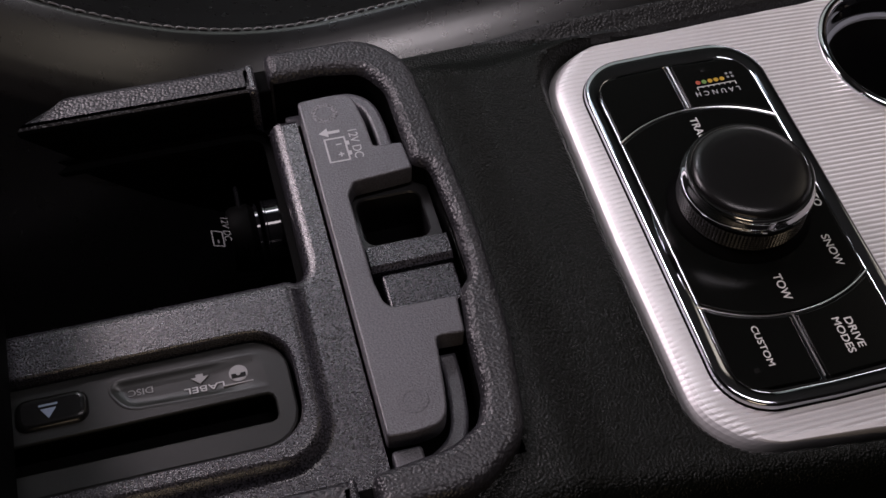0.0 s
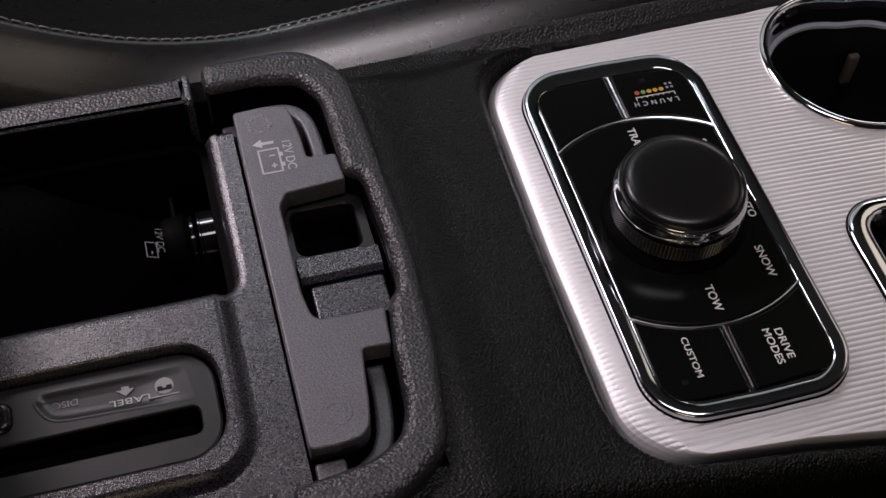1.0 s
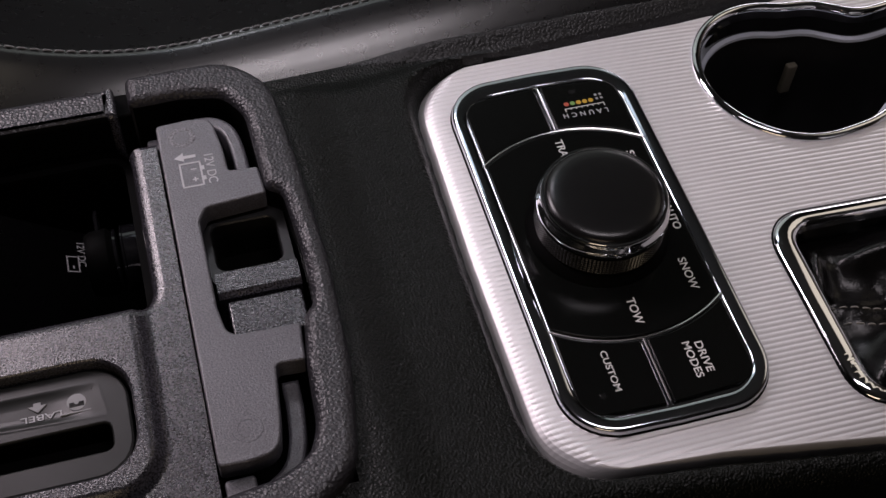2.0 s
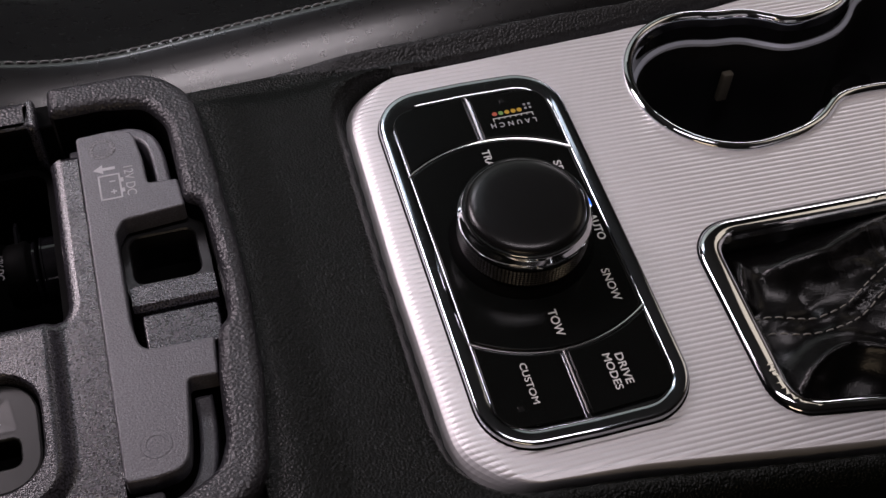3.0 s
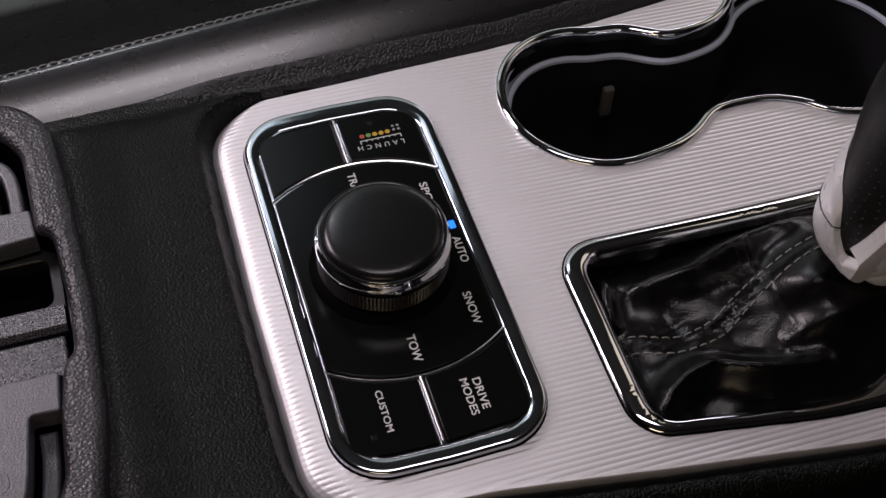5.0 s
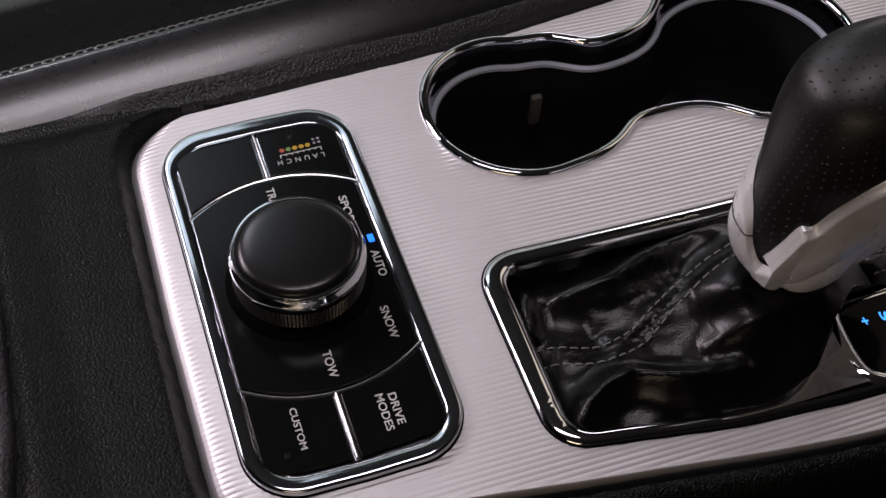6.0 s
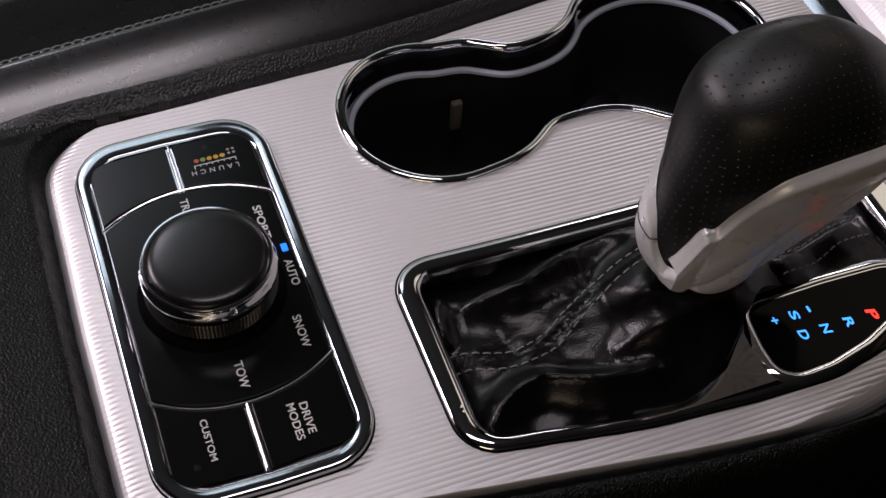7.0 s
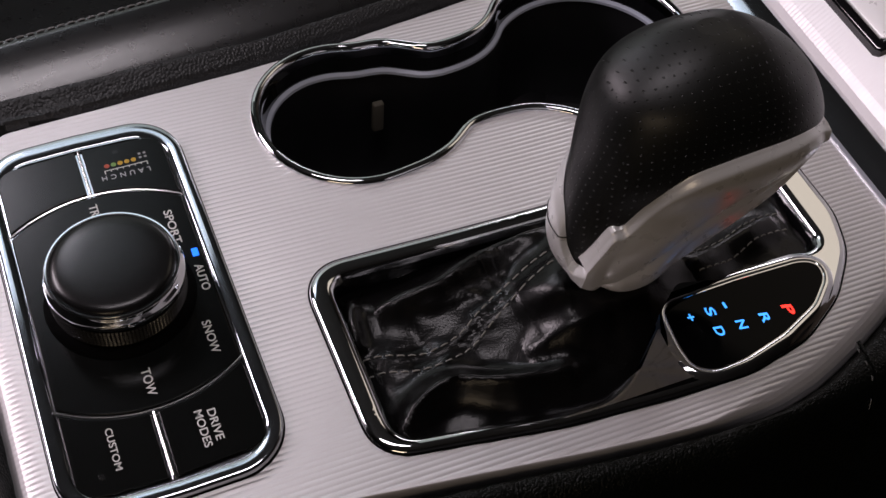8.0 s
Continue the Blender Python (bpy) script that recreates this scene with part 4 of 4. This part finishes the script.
part("pull_tab", tube([(-180.5, 44, -8.5), (-180.5, 50, -7), (-180.5, 53.5, -8.5), (-180.5, 52, -12), (-180.5, 46, -13)], 0.9, 6), PIANO, cap)
lean = Matrix.Rotation(radians(-90), 4, "Z") @ Matrix.Rotation(radians(-25), 4, "X")
lettering("lettering", "12V DC", -187.0, 32.4, -5.6, 11, 2.8, -90, FAINT_INK, cap, tilt=lean)
for along, wide, dx, dz in ((7.5, 0.5, 0, 2.1), (7.5, 0.5, 0, -2.1), (0.5, 4.2, -3.5, 0), (0.5, 4.2, 3.5, 0), (1.4, 0.5, 1.4, 0)):
    bm = box(dx - along / 2, dx + along / 2, dz - wide / 2, dz + wide / 2, -0.1, 0.1, 0.05)
    bmesh.ops.transform(bm, matrix=Matrix.Translation((-190.6, 30.6, -8.0)) @ lean, verts=bm.verts)
    part("symbol_stroke", bm, FAINT_INK, cap)

# ---------------------------------------------------------------- disc unit
disc = thing("disc_player", "black disc player with eject button and loading slot", "disc player")
disc.location = (0, -0.0035, 0.0035)
FACE = resample(rrect(-330, -178.2, -57.8, -16.9, 13), 2)
SLOT = resample(rrect(-330, -184.4, -49.2, -37.6, 3), 2)
bm = bmesh.new()
POCKET = resample(soften(fillet([(-240, -21.0, 4), (-187, -21.5, 3), (-184.5, -36.4, 1.5), (-200, -35.6, 30), (-233, -34, 9)], 6), 1), 1.5)
sheet(bm, [inward(FACE, 0.8), SLOT, POCKET], level, 5.2)
frame_loft(FACE, [(0, 0), (0.1, 4.6), (0.8, 5.2)], bm=bm)
frame_loft(SLOT, [(0, 5.2), (0.4, 4.9), (0.6, 4.2)], bm=bm)
bmesh.ops.remove_doubles(bm, verts=bm.verts[:], dist=0.02)
part("face_plate", bm, DISC_FACE, disc)
part("slot", frame_loft(SLOT, [(0.55, 4.3), (1.2, -6)], cap1=True), VOID_BLACK, disc, "dark loading slot")
bm = bmesh.new()
loft(bm, [[(x, y, 5.2 + dz * (0.1 + 0.9 * ease(-188, -206, x))) for x, y in inward(POCKET, d)] for d, dz in
          ((0, 0), (0.5, 0.15), (1.0, 0.1), (1.7, -0.25), (2.6, -0.75), (3.8, -1.05), (5, -1.1))], cap1=True)
part("pocket", bm, DISC_FACE, disc, "shallow finger pocket")
eject = part("eject_button", slab(resample(rrect(-267, -243.5, -34.0, -22.0, 4), 1.0), 3, 7.2, 2.4, steps=6), SATIN_BLACK, disc)
part("eject_mark", slab([(-258.5, -27.5), (-253.5, -27.5), (-256, -31.2)], 6.2, 7.3, 0.05), WINDOW_BLUE, eject)
part("eject_mark", box(-259, -253, -26.6, -25.8, 6.2, 7.3, 0.1), WINDOW_BLUE, eject)
lettering("lettering", "DISC", -227, -27, 4.3, 8, 2.4, 180, DIM_INK, disc)
lettering("lettering", "LABEL", -206.6, -31.0, 4.65, 13.2, 2.2, 180, LATCH_INK, disc)
part("label_arrow", slab([(-206.4, -25.2), (-206.4, -26.3), (-204.6, -26.3), (-207.6, -28.9), (-210.6, -26.3), (-208.8, -26.3), (-208.8, -25.2)][::-1], 4.0, 4.6, 0.05), DIM_INK, disc)
part("disc_symbol", slab(arc(-195, -28.2, 3.1, 0, 348, 28), 4.0, 5.0, 0.05), DIM_INK, disc)
part("disc_symbol", box(-197.4, -192.6, -30.0, -28.2, 4.2, 5.1, 0.1), SATIN_BLACK, disc)
part("disc_symbol", slab(arc(-195, -28.4, 0.8, 0, 330, 11), 4.2, 5.2, 0.05), DIM_INK, disc)
part("disc_symbol", box(-200.5, -190.5, -32.3, -31.8, 4.0, 5.15, 0.1), DIM_INK, disc)

# ---------------------------------------------------------------- armrest lid
lid = thing("armrest_lid", "black padded leather armrest lid over the bin", "armrest lid")
part("pad", slab(resample(rrect(-460, -262, -104, 118, 18), 4), 36, 92, 14, steps=5), VOID_BLACK, lid)
part("underside", slab(resample(rrect(-456, -267, -96, 106, 14), 4), 18.9, 37, 2), VOID_BLACK, lid)

# ---------------------------------------------------------------- seat
seat = thing("car_seat", "smooth black leather seat bolster with a pale stitched seam", "car seat")


def seam_y(x):
    return 156.5 + 0.105 * x


def seat_z(x, y):
    u = y - seam_y(x) + 38
    prof = np.interp(u, [-70, -8, 0, 6, 12, 18, 23, 27, 31, 35, 37, 38, 39, 41, 44, 60, 120, 300],
                     [-130, -42, -28, -22, -17.8, -14.4, -11.9, -10.2, -8.8, -7.8, -7.5, -8.6, -8.0, -8.6, -10, -18, -44, -58])
    return float(prof) - max(0, x + 50) ** 2 / 9000 + max(0, -125 - x) ** 2 / 300


bm = bmesh.new()
us = [-70 + 8 * i for i in range(8)] + [-8 + 1.5 * i for i in range(36)] + [48 + 8 * i for i in range(33)]
loft(bm, [[(x, seam_y(x) - 38 + u, seat_z(x, seam_y(x) - 38 + u)) for u in us] for x in range(-420, 521, 12)], False)
part("bolster", bm, SEAT_LEATHER, seat, crease=80)
part("seat_base", slab(rrect(-420, 520, 185, 420, 30), -400, -62, 12), BLACK_PLASTIC, seat, "black plastic seat base")
stitches([(x, seam_y(x) + 1.5) for x in range(-330, 421, 5)], seat_z, seat, 3.4, 1.2, 0.45, mat=SEAT_THREAD)

# ---------------------------------------------------------------- cabin round the console


def plain(name, x0, x1, y0, y1, z0, z1, mat, label, category):
    bm = bmesh.new()
    bmesh.ops.create_cube(bm, size=1, matrix=Matrix.LocRotScale(((x0 + x1) / 2, (y0 + y1) / 2, (z0 + z1) / 2), None, (x1 - x0, y1 - y0, z1 - z0)))
    return tagged(part(name, bm, mat), label, category, kind="structure")


plain("floor", -1500, 1300, -1000, 1000, -420, -400, CARPET, "black carpeted cabin floor", "floor")
plain("wall_front", 1300, 1320, -1000, 1000, -420, 900, DASH, "tan dashboard and firewall closing the cabin", "wall")
plain("wall_rear", -1520, -1500, -1000, 1000, -420, 900, DARK_TRIM, "dark rear of the cabin", "wall")
plain("wall_right", -1500, 1300, -1020, -1000, -420, 900, DARK_TRIM, "dark door trim", "wall")
plain("wall_left", -1500, 1300, 1000, 1020, -420, 900, DARK_TRIM, "dark door trim", "wall")
plain("ceiling", -1520, 1320, -1020, 1020, 900, 920, CLOTH, "grey cloth headliner", "ceiling")
# Unseen panel added to glow overhead; placed for reflections in the switch panel.
plain("sunroof", -230, 110, 690, 980, 884, 890, ROOF_GLOW, "glowing panel in the place of a sunroof, added for reflections", "sunroof")
plain("window_1", -420, 620, 984, 994, 200, 860, WINDOW_GLASS, "side window glass with a dimly lit garage beyond", "window")
